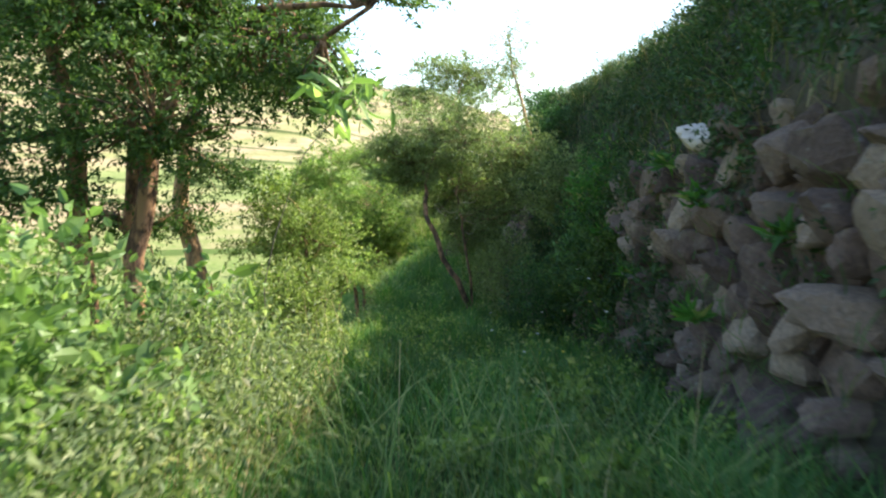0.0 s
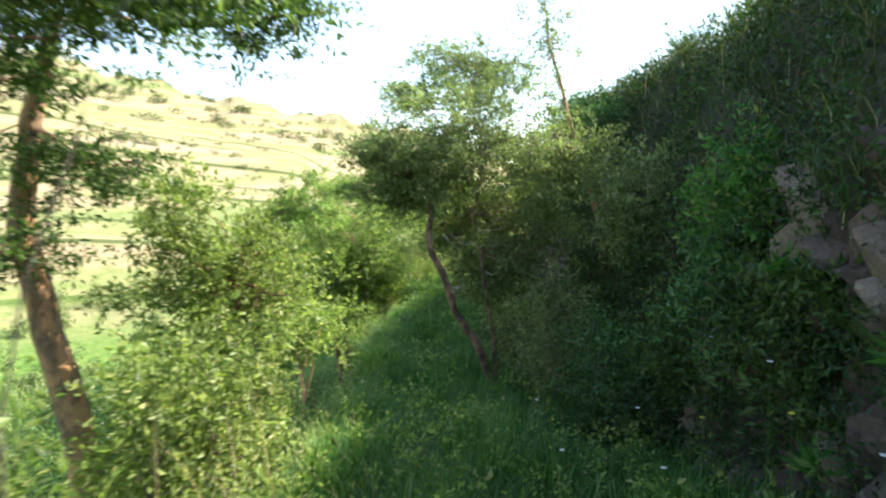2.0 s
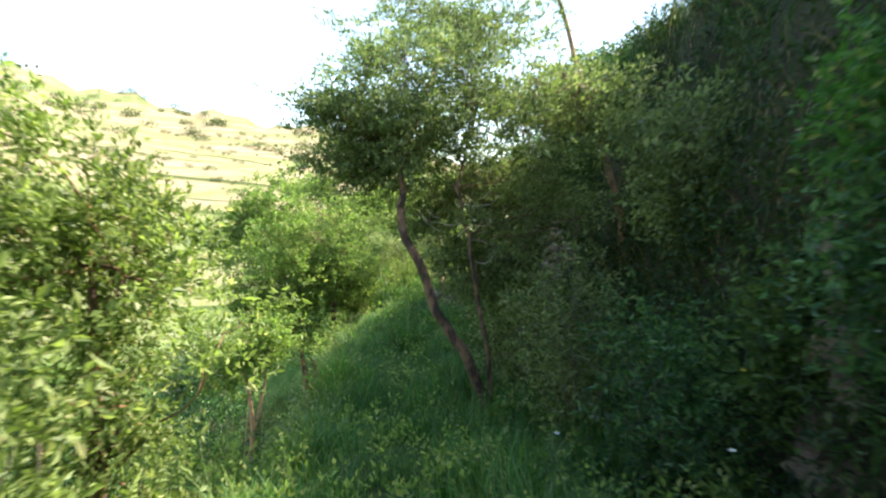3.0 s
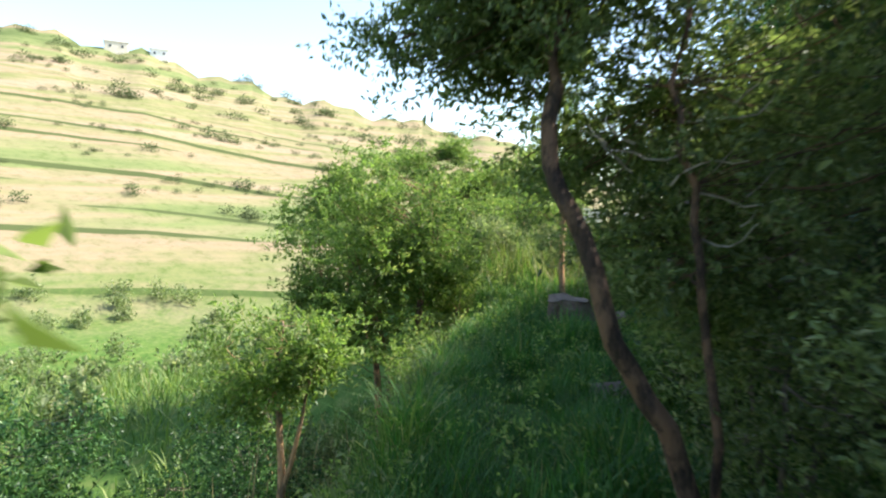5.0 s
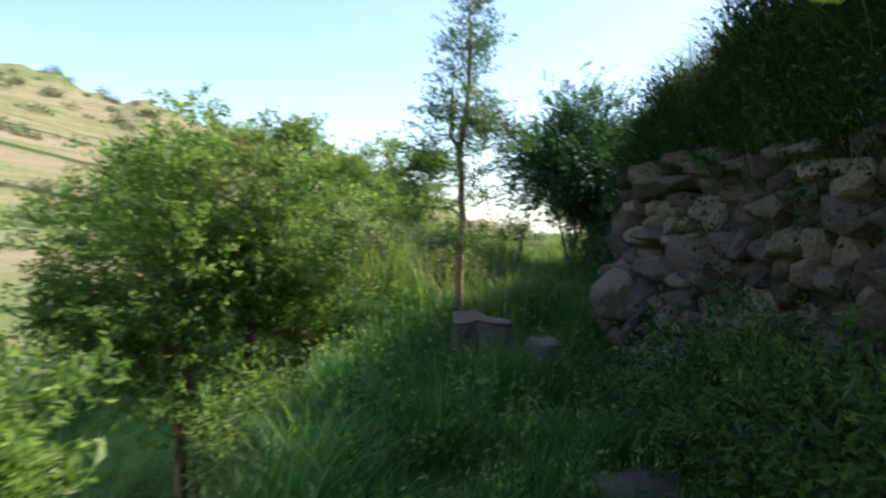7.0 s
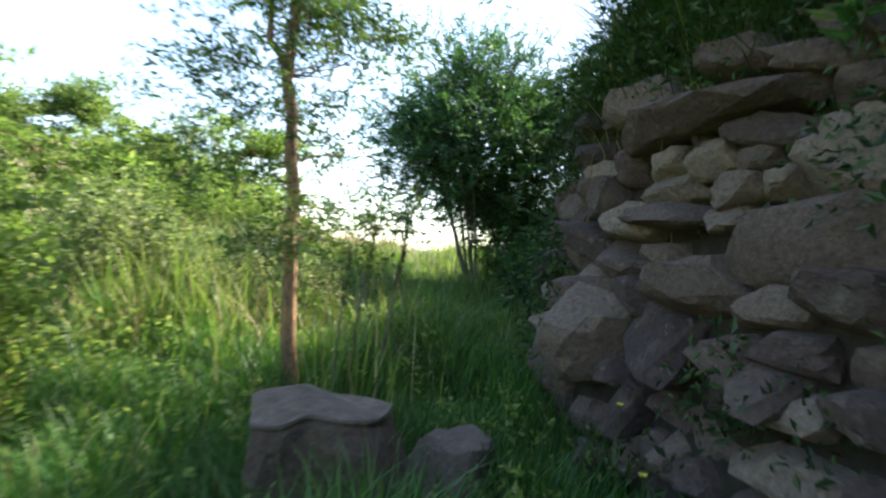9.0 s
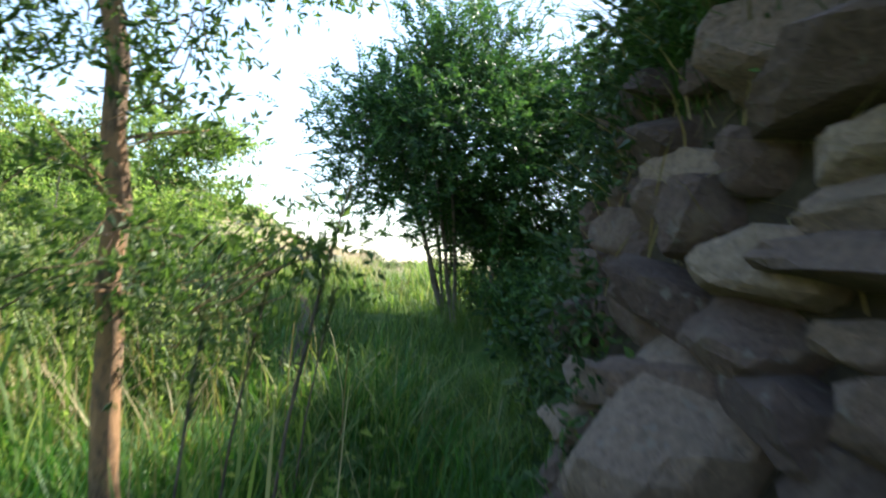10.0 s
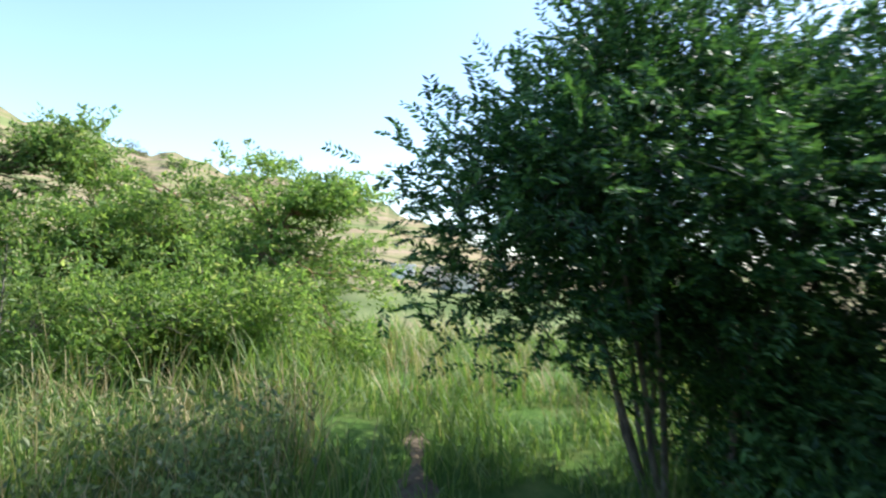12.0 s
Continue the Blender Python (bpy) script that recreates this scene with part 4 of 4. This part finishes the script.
def build_track():
    """A strip of trodden earth where the path comes out of the grass."""
    ys, fs = np.linspace(19.0, 21.5, 40), np.linspace(-1, 1, 7)
    half = 0.08 + 0.03 * np.sin(ys * 5.3) + 0.03 * np.sin(ys * 11)
    half *= np.clip(np.minimum(ys - 18.9, 21.6 - ys) * 2.5, 0.15, 1)
    X = np.interp(ys, TRACK_Y, TRACK_X)[:, None] + half[:, None] * fs
    Y = np.broadcast_to(ys[:, None], X.shape)
    v = np.stack([X, Y, ground_z(X, Y) + 0.012 * (1 - fs ** 2) + 0.006], -1).reshape(-1, 3)
    i = np.arange(39)[:, None] * 7 + np.arange(6)[None]
    f = np.stack([i, i + 1, i + 8, i + 7], -1).reshape(-1, 4)
    tagged(part("path_track", mesh_of("path_track", v, f, TRACK)), "bare brown trodden earth of the path", "path", kind="structure")


build_track()


def meadow(name, label, n, box, low, high, mat, width=(0.004, 0.009), tuft=1.6):
    xy = scatter(n, *box)
    k = lumps(xy, tuft)
    bare = (xy[:, 1] > 19) & (xy[:, 1] < 21.3) & (np.abs(xy[:, 0] - np.interp(xy[:, 1], TRACK_Y, TRACK_X)) < 0.03)
    keep = (k > -0.28) & ~bare
    xy, k = xy[keep], k[keep]
    ln = rng.uniform(low, high, len(xy)) * (0.5 + 1.5 * np.clip(k + 0.3, 0, 1))
    grass(name, label, xy, ground_z(xy[:, 0], xy[:, 1]) - 0.01, ln, rng.uniform(*width, len(xy)), rng.uniform(0.2, 1.0, len(xy)), mat)


meadow("path_grass", "lush green grass growing over the path", 40000, (-1.5, 1.75, 0.6, 11), 0.10, 0.30, GRASS)
meadow("path_grass", "lush green grass round the rocks on the path", 38000, (-1.3, 1.8, 11, 19.5), 0.12, 0.34, GRASS)
meadow("slope_grass", "sunlit grass and weeds on the slope", 40000, (-5, -0.9, 0.3, 20), 0.12, 0.38, MEADOW, (0.006, 0.013))
meadow("meadow_grass", "tall bright grass at the end of the path", 38000, (-2.2, 4.5, 18, 26), 0.08, 0.34, MEADOW, (0.005, 0.011), 1.1)
meadow("valley_grass", "rough grass on the lower slope", 22000, (-24, -5, 6, 42), 0.3, 0.8, MEADOW, (0.02, 0.05), 0.4)
meadow("field_grass", "rough grass of the field beyond the path", 10000, (-8, 14, 26, 46), 0.25, 0.6, MEADOW, (0.012, 0.03), 0.4)

n = 30000
by = rng.uniform(0.5, 22, n)
bf = np.where((by > 6) & (by < 12.5) | (by > 17.6), 0.15, 1.0)
bf = bf + rng.random(n) ** 0.8 * (2.2 - bf)
bp = bank_point(by, bf)
grass("bank_grass", "long grass hanging over the earth bank", bp[:, :2], bp[:, 2] - 0.02, rng.uniform(0.12, 0.52, n), rng.uniform(0.004, 0.010, n), rng.uniform(0.5, 1.5, n), SHADEGRASS)
n = 2600
by = rng.uniform(3, 17.5, n)
bp = bank_point(by, rng.uniform(0.6, 2.1, n))
grass("dry_bank_grass", "dry brown grass hanging on the bank", bp[:, :2] - np.array([0.03, 0]), bp[:, 2], rng.uniform(0.15, 0.45, n), rng.uniform(0.004, 0.008, n), rng.uniform(0.6, 1.6, n), STRAW)
n = 1500
by = rng.uniform(1.6, 6.5, n)
bf = rng.uniform(0.1, 1.0, n)
bp = bank_point(by, bf) - np.array([0.12, 0, 0])
tuft = lumps(bp, 3.5, 4.0) > 0.08
grass("wall_grass", "thin grass tufts growing between the wall stones", bp[tuft, :2], bp[tuft, 2], rng.uniform(0.1, 0.34, int(tuft.sum())), rng.uniform(0.003, 0.007, int(tuft.sum())), rng.uniform(0.6, 1.6, int(tuft.sum())), GRASS)
# weeds on the bank: thick past the bare stones, in patches over them
n = 4600
by = rng.uniform(1.5, 22, n)
bf = rng.uniform(0.0, 2.0, n)
bp = bank_point(by, bf) - np.array([0.06, 0, 0])
cover = np.interp(by, [0, 3, 4.6, 5.4, 8, 12, 13, 17, 18], [0.2, 0.28, 0.42, 0.95, 1.15, 1.0, 0.3, 0.05, 1.0])
cover = np.where(bf > 1, np.maximum(cover, 0.95), cover)
cover = np.where((by > 11.5) & (by < 15.3) & (bf < 0.45), 0.75, cover)
k = 1.5 * lumps(bp, 1.7, 9.0) + 0.5
bp = bp[k < cover * 0.9]
half = rng.random(len(bp)) < 0.75
weeds("bank_weeds", "leafy weeds covering the bank and stones, coloured as in shade", bp[half], np.array([8.0, 9, -3]), 30, 0.10, (0.046, 0.021), SHADELEAF)
weeds("bank_weeds", "green leafy weeds covering the bank and stones", bp[~half], np.array([8.0, 9, -3]), 30, 0.10, (0.044, 0.019), SHADEGRASS)
xy = scatter(1500, 0.75, 1.5, 1.3, 2.5)
grass("grass_tuft", "bright grass tuft at the foot of the stone wall", xy, ground_z(xy[:, 0], xy[:, 1]), rng.uniform(0.2, 0.5, len(xy)), rng.uniform(0.004, 0.008, len(xy)), rng.uniform(0.4, 1.2, len(xy)), GRASS)
xy = scatter(1500, -5.0, -1.05, 1.0, 20)
weeds("slope_weeds", "mixed sunlit weeds on the slope", np.column_stack([xy, ground_z(xy[:, 0], xy[:, 1]) + rng.uniform(0.03, 0.3, len(xy))]), np.array([-2.0, 9, -6]), 35, 0.14, (0.05, 0.021), OLIVE)
xy = scatter(900, -1.0, 1.5, 1.2, 19)
weeds("path_weeds", "small green weeds among the path grass", np.column_stack([xy, ground_z(xy[:, 0], xy[:, 1]) + rng.uniform(0.03, 0.16, len(xy))]), np.array([0.0, 9, -6]), 25, 0.07, (0.04, 0.02), BRIGHT)
xy = scatter(430, -1.8, -0.75, 1.4, 4.6)
weeds("edge_weeds", "tall sunlit weeds along the edge of the path", np.column_stack([xy, ground_z(xy[:, 0], xy[:, 1]) + rng.uniform(0.05, 0.75, len(xy)) * np.clip((-0.5 - xy[:, 0]) * 1.4, 0.3, 1.2)]), np.array([-1.3, 6, -6]), 40, 0.11, (0.042, 0.017), OLIVE)
xy = scatter(520, -1.9, -1.15, 10, 20)
weeds("edge_weeds", "green weeds along the far edge of the path", np.column_stack([xy, ground_z(xy[:, 0], xy[:, 1]) + rng.uniform(0.03, 0.28, len(xy))]), np.array([-1.3, 15, -6]), 35, 0.11, (0.042, 0.017), BRIGHT)
xy = scatter(1100, -1.35, -0.7, 1.3, 4.8)
grass("dry_edge_grass", "pale dry grass in the sun along the path edge", xy, ground_z(xy[:, 0], xy[:, 1]), rng.uniform(0.15, 0.4, len(xy)), rng.uniform(0.004, 0.008, len(xy)), rng.uniform(0.3, 1.1, len(xy)), STRAW)
xy = np.concatenate([scatter(4200, -2.2, 0.9, 18.0, 21.5), scatter(900, 1.2, 2.6, 21.5, 25)])
xy = xy[lumps(xy, 2.2, 5.0) > 0.0]
grass("dry_meadow_grass", "pale dry seeding grass among the green", xy, ground_z(xy[:, 0], xy[:, 1]), rng.uniform(0.2, 0.6, len(xy)), rng.uniform(0.004, 0.009, len(xy)), rng.uniform(0.2, 1.0, len(xy)), STRAW)
xy = scatter(2600, -1.7, 0.1, 18.2, 21.2)
xy = xy[lumps(xy, 1.6, 2.0) > -0.1]
grass("tall_grass", "tall yellow-green grass in the sun behind the thin tree", xy, ground_z(xy[:, 0], xy[:, 1]), rng.uniform(0.3, 0.75, len(xy)), rng.uniform(0.005, 0.011, len(xy)), rng.uniform(0.1, 0.8, len(xy)), MEADOW)
# seedy weeds before the thicket
xy = scatter(520, -2.0, 0.75, 18.6, 20.8)
weeds("seedy_weeds", "mixed pale weeds before the thicket", np.column_stack([xy, ground_z(xy[:, 0], xy[:, 1]) + rng.uniform(0.03, 0.36, len(xy))]), np.array([-0.5, 20, -6]), 30, 0.10, (0.045, 0.018), OLIVE)
n = 5200
hy = rng.uniform(12.4, 17.4, n)
hp = bank_point(hy, rng.uniform(0.92, 1.35, n))
grass("hanging_grass", "long grass hanging over the top of the stone wall", hp[:, :2], hp[:, 2], rng.uniform(0.2, 0.5, n), rng.uniform(0.004, 0.009, n), rng.uniform(0.8, 1.7, n), SHADEGRASS)
# seeding stalks
xy = np.concatenate([scatter(8, -0.4, 1.0, 1.6, 3.2), scatter(160, -0.5, 1.2, 17.0, 21.0), scatter(200, -2.6, -0.85, 1.5, 6), scatter(120, -1.8, 0.9, 19.5, 22.5)])
grass("dry_stalks", "thin dry seed stalks standing out of the grass", xy, ground_z(xy[:, 0], xy[:, 1]), rng.uniform(0.45, 0.85, len(xy)), rng.uniform(0.003, 0.006, len(xy)), rng.uniform(0.1, 0.6, len(xy)), STRAW, "stalks")
xy = np.concatenate([scatter(240, -0.45, 0.75, 1.9, 3.0), scatter(120, 0.7, 1.35, 1.5, 2.6)])
grass("arching_grass", "long arching green grass blades over the path", xy, ground_z(xy[:, 0], xy[:, 1]), rng.uniform(0.3, 0.75, len(xy)), rng.uniform(0.003, 0.007, len(xy)), rng.uniform(0.6, 1.5, len(xy)), MEADOW)
xy = np.concatenate([scatter(16, 0.3, 0.62, 2.1, 2.5), scatter(10, -0.1, 0.15, 2.7, 3.0), scatter(12, 0.6, 0.9, 3.2, 3.8)])
weeds("path_weeds", "fresh broad-leaved weeds among the path grass", np.column_stack([xy, ground_z(xy[:, 0], xy[:, 1]) + rng.uniform(0.05, 0.22, len(xy))]), np.array([0.3, 2.5, -2]), 20, 0.06, (0.05, 0.032), BRIGHT)
xy = np.concatenate([scatter(34, 0.4, 0.85, 16.85, 17.4), scatter(26, -0.3, 0.3, 17.6, 18.4)])
grass("broad_grass", "broad upright grass blades beside the thin tree", xy, ground_z(xy[:, 0], xy[:, 1]), rng.uniform(0.35, 0.75, len(xy)), rng.uniform(0.01, 0.018, len(xy)), rng.uniform(0.1, 0.6, len(xy)), MEADOW)
xy = scatter(420, -6.0, -2.4, 11, 17)
grass("reeds", "pale upright reeds on the lower slope", xy, ground_z(xy[:, 0], xy[:, 1]), rng.uniform(1.0, 2.3, len(xy)), rng.uniform(0.014, 0.026, len(xy)), rng.uniform(0.05, 0.3, len(xy)), STRAW, "reeds")


def seed_stalk(x, y, z, lean, thick):
    """A stout dark stalk with a long seed head."""
    g = float(ground_z(x, y))
    top = thing("seed_stalk", (x, y, g), "tall dark grass stalk with a seed head beside the path", "stalk", "seed stalks")
    p = np.array([[0, 0, 0], [lean * 0.3, 0, (z - g) * 0.45], [lean * 0.7, 0, (z - g) * 0.8], [lean, 0, z - g]])
    v, f = tubes([(p, np.array([1, 0.9, 0.7, 0.3]) * thick)], 6)
    part("stalk", mesh_of("stalk", v, f, GREY), top)
    t = rng.uniform(0.68, 1.0, 70)
    c = np.column_stack([np.interp(t, [0, 0.45, 0.8, 1], p[:, i]) for i in range(3)])
    v, f = leaf_mesh(c, rng.normal(0, 0.5, c.shape) + np.array([0.2, 0, 1.0]), 0.035, 0.011)
    tagged(part("seed_head", mesh_of("seed_head", v, f, SCRUB, False), top), kind="stuff")


for x, y, z, lean, thick in ((0.74, 17.2, 0.27, 0.18, 0.006), (0.62, 17.35, 0.02, 0.12, 0.005), (0.5, 17.1, -0.12, 0.05, 0.005), (-0.35, 20.2, 0.75, 0.02, 0.005), (0.9, 17.7, -0.05, 0.1, 0.004), (-0.7, 19.9, 0.45, -0.06, 0.004)):
    seed_stalk(x, y, z, lean, thick)


def wall_plant(y, f, size):
    """A leafy rosette rooted between stones: long pointed leaves round a short stem."""
    p = bank_point(y, f) + np.array([-0.2, 0, 0])
    top = thing("wall_plant", p, "fresh green leafy plant rooted between the stones", "plant", "plants in the wall")
    v, f = tubes([(np.array([[0.22, 0, -0.12], [0.08, 0, -0.04], [0, 0, 0.06]]), np.array([0.008, 0.006, 0.004]))], 5)
    part("stem", mesh_of("stem", v, f, GREY), top)
    n = 26
    d = rng.normal(0, 1, (n, 3)) * np.array([1, 1, 0.6]) + np.array([-0.5, 0, 0.45])
    v, f = leaf_mesh(rng.normal(0, 0.02, (n, 3)) + np.array([0, 0, 0.04]), d, size * rng.uniform(0.6, 1.2, n), size * 0.26)
    part("leaf_rosette", mesh_of("leaf_rosette", v, f, GRASS, False), top)


for y, f, size in ((3.95, 0.72, 0.15), (3.75, 0.38, 0.17), (4.9, 0.9, 0.13), (3.0, 0.62, 0.14), (5.6, 0.5, 0.14), (6.4, 0.7, 0.16), (15.3, 1.0, 0.12), (6.0, 0.25, 0.13)):
    wall_plant(y, f, size)


def flower(x, y, z, white=False):
    """A small daisy-like flower: petals round a button, on a stalk."""
    g = float(ground_z(x, y))
    top = thing("flower", (x, y, g), "small white flower in the path grass" if white else "small yellow flower in the path grass", "flower", "white flowers" if white else "yellow flowers")
    v, f = tubes([(np.array([[0, 0, 0], [0.01, 0, (z - g) * 0.5], [0, 0, z - g]]), np.array([0.002, 0.002, 0.0015]))], 5)
    part("stalk", mesh_of("stalk", v, f, GRASS), top)
    a = np.arange(9) * 2 * np.pi / 9
    d = np.column_stack([np.cos(a), np.sin(a), np.full(9, 0.35)])
    v, f = leaf_mesh(np.tile([[0, 0, z - g]], (9, 1)), d, 0.018, 0.010)
    part("blossom", mesh_of("blossom", v, f, WHITE if white else PETAL, False), top)


tree("tall_herb", (-1.3, 4.7, -0.9), "tall arching herb with long pointed bright leaves", "plant",
     [([(-1.3, 4.7, float(ground_z(-1.3, 4.7)) - 0.05), (-1.25, 4.7, 0.6), (-0.95, 4.65, 1.5), (-0.5, 4.6, 1.92)], [0.004, 0.004, 0.003, 0.002])],
     (-0.62, 4.6, 1.9), (0.28, 0.3, 0.1), GREY, BROAD, 12, 5, 0.08, (0.17, 0.055), limbs=3, shell=0.2, droop=0.6)
for x, y, z in ((1.37, 7.86, -0.04), (1.2, 6.6, -0.05), (0.95, 5.2, -0.05), (1.05, 8.6, -0.3), (1.3, 5.9, 0.2), (1.25, 15.6, -0.78), (1.35, 15.9, -0.62), (1.1, 14.9, -0.9)):
    flower(x, y, z)
for x, y, z in ((0.9, 6.3, -0.2), (0.5, 6.8, -0.3), (1.35, 6.2, 0.35), (1.4, 7.0, 0.3), (1.1, 7.4, -0.25), (0.6, 8.4, -0.5), (1.3, 5.3, 0.25), (0.7, 5.7, -0.2), (0.95, 9.0, -0.6)):
    flower(x, y, z, True)


# ---- across the valley ----
def far_place(a, r):
    a = np.radians(a)
    x, y = -r * np.sin(a), 9 + r * np.cos(a)
    return x, y, ground_z(x, y)


def hill_scrub():
    heads = 150
    ca, cs, cn = rng.uniform(-20, 50, heads), rng.random(heads) ** 0.75, rng.integers(2, 9, heads)
    line = rng.random(heads) < 0.6
    cs = np.where(line & (cs < 0.5), (np.floor(cs * 21) + 0.95) / 21, cs)
    n = int(cn.sum())
    a = np.repeat(ca, cn) + rng.normal(0, 1.3, n)
    s = np.clip(np.repeat(cs, cn) + rng.normal(0, 0.006, n), 0, 1)
    x, y, z = far_place(a, 52 + 123 * s)
    big = np.where(np.repeat(line, cn), rng.uniform(0.25, 0.6, n), rng.uniform(0.4, 1.25, n)) * (0.6 + 0.9 * s)
    k = 110
    c = np.repeat(np.column_stack([x, y, z]), k, 0)
    b = np.repeat(big, k)[:, None]
    d = unit(rng.normal(0, 1, (n * k, 3))) * rng.random((n * k, 1)) ** 0.5
    pos = c + d * b * np.array([1.3, 1.3, 0.8]) + np.array([0, 0, 0.5]) * b
    v, f = leaf_mesh(pos, rng.normal(0, 1, pos.shape), 0.25 * b[:, 0], 0.19 * b[:, 0])
    tagged(part("hill_scrub", mesh_of("hill_scrub", v, f, SCRUB, False)), "scattered dark scrub on the terraced hill", "scrub", kind="stuff")


hill_scrub()


def valley_scrub():
    n, k = 90, 22
    a, r = rng.uniform(6, 60, n), rng.uniform(15, 58, n)
    x, y, z = far_place(a, r)
    big = rng.uniform(0.35, 0.95, n) * np.clip(r / 30, 0.6, 1.3)
    c = np.repeat(np.column_stack([x, y, z]), k, 0)
    b = np.repeat(big, k)[:, None]
    d = unit(rng.normal(0, 1, (n * k, 3))) * rng.random((n * k, 1)) ** 0.5
    heads = c + d * b * np.array([1.2, 1.2, 0.75]) + np.array([0, 0, 0.6]) * b
    v, f = sprays(heads, np.array([-10.0, 25, -30]), 20, 0.26, (0.2, 0.095))
    tagged(part("valley_scrub", mesh_of("valley_scrub", v, f, OLIVE, False)), "green bushes on the valley slope", "scrub", kind="stuff")


valley_scrub()


def box(size, at=(0, 0, 0)):
    bm = bmesh.new()
    bmesh.ops.create_cube(bm, size=1, matrix=Matrix.Translation(at) @ Matrix.Diagonal((*size, 1)))
    bmesh.ops.bevel(bm, geom=bm.edges[:], offset=min(size) * 0.04, segments=1, affect="EDGES")
    return bm


def solid(name, bm, mat, parent):
    me = bpy.data.meshes.new(name)
    bm.to_mesh(me)
    bm.free()
    me.materials.append(mat)
    return part(name, me, parent)


def house(a, r, w, d, h, mat, turn):
    """A flat-roofed village house with a parapet, windows and a door."""
    x, y, z = far_place(a, r)
    top = thing("house", (x, y, z - 0.6), "small flat-roofed village house across the valley", "house", "village houses")
    top.rotation_euler.z = radians(turn)
    solid("wall", box((w, d, h), (0, 0, h / 2)), mat, top)
    solid("roof", box((w + 0.3, d + 0.3, 0.3), (0, 0, h + 0.1)), mat, top)
    for i in (-1, 1):
        solid("window", box((0.45, 0.12, 0.5), (i * w * 0.25, -d / 2, h * 0.66)), PANE, top)


for a, r, w, d, h, mat, turn in ((-1.6, 104, 2.8, 3, 2.2, WHITE, 8), (-3.9, 108, 2.8, 3, 2.2, PLASTER, -5), (-6.0, 100, 4, 4, 2.7, PLASTER, 12), (-10, 120, 5, 5, 3.0, PLASTER, 0),
                              (29, 173, 4, 3, 2.6, WHITE, 25), (32, 174, 5, 3, 2.8, PLASTER, 30)):
    house(a, r, w, d, h, mat, turn)
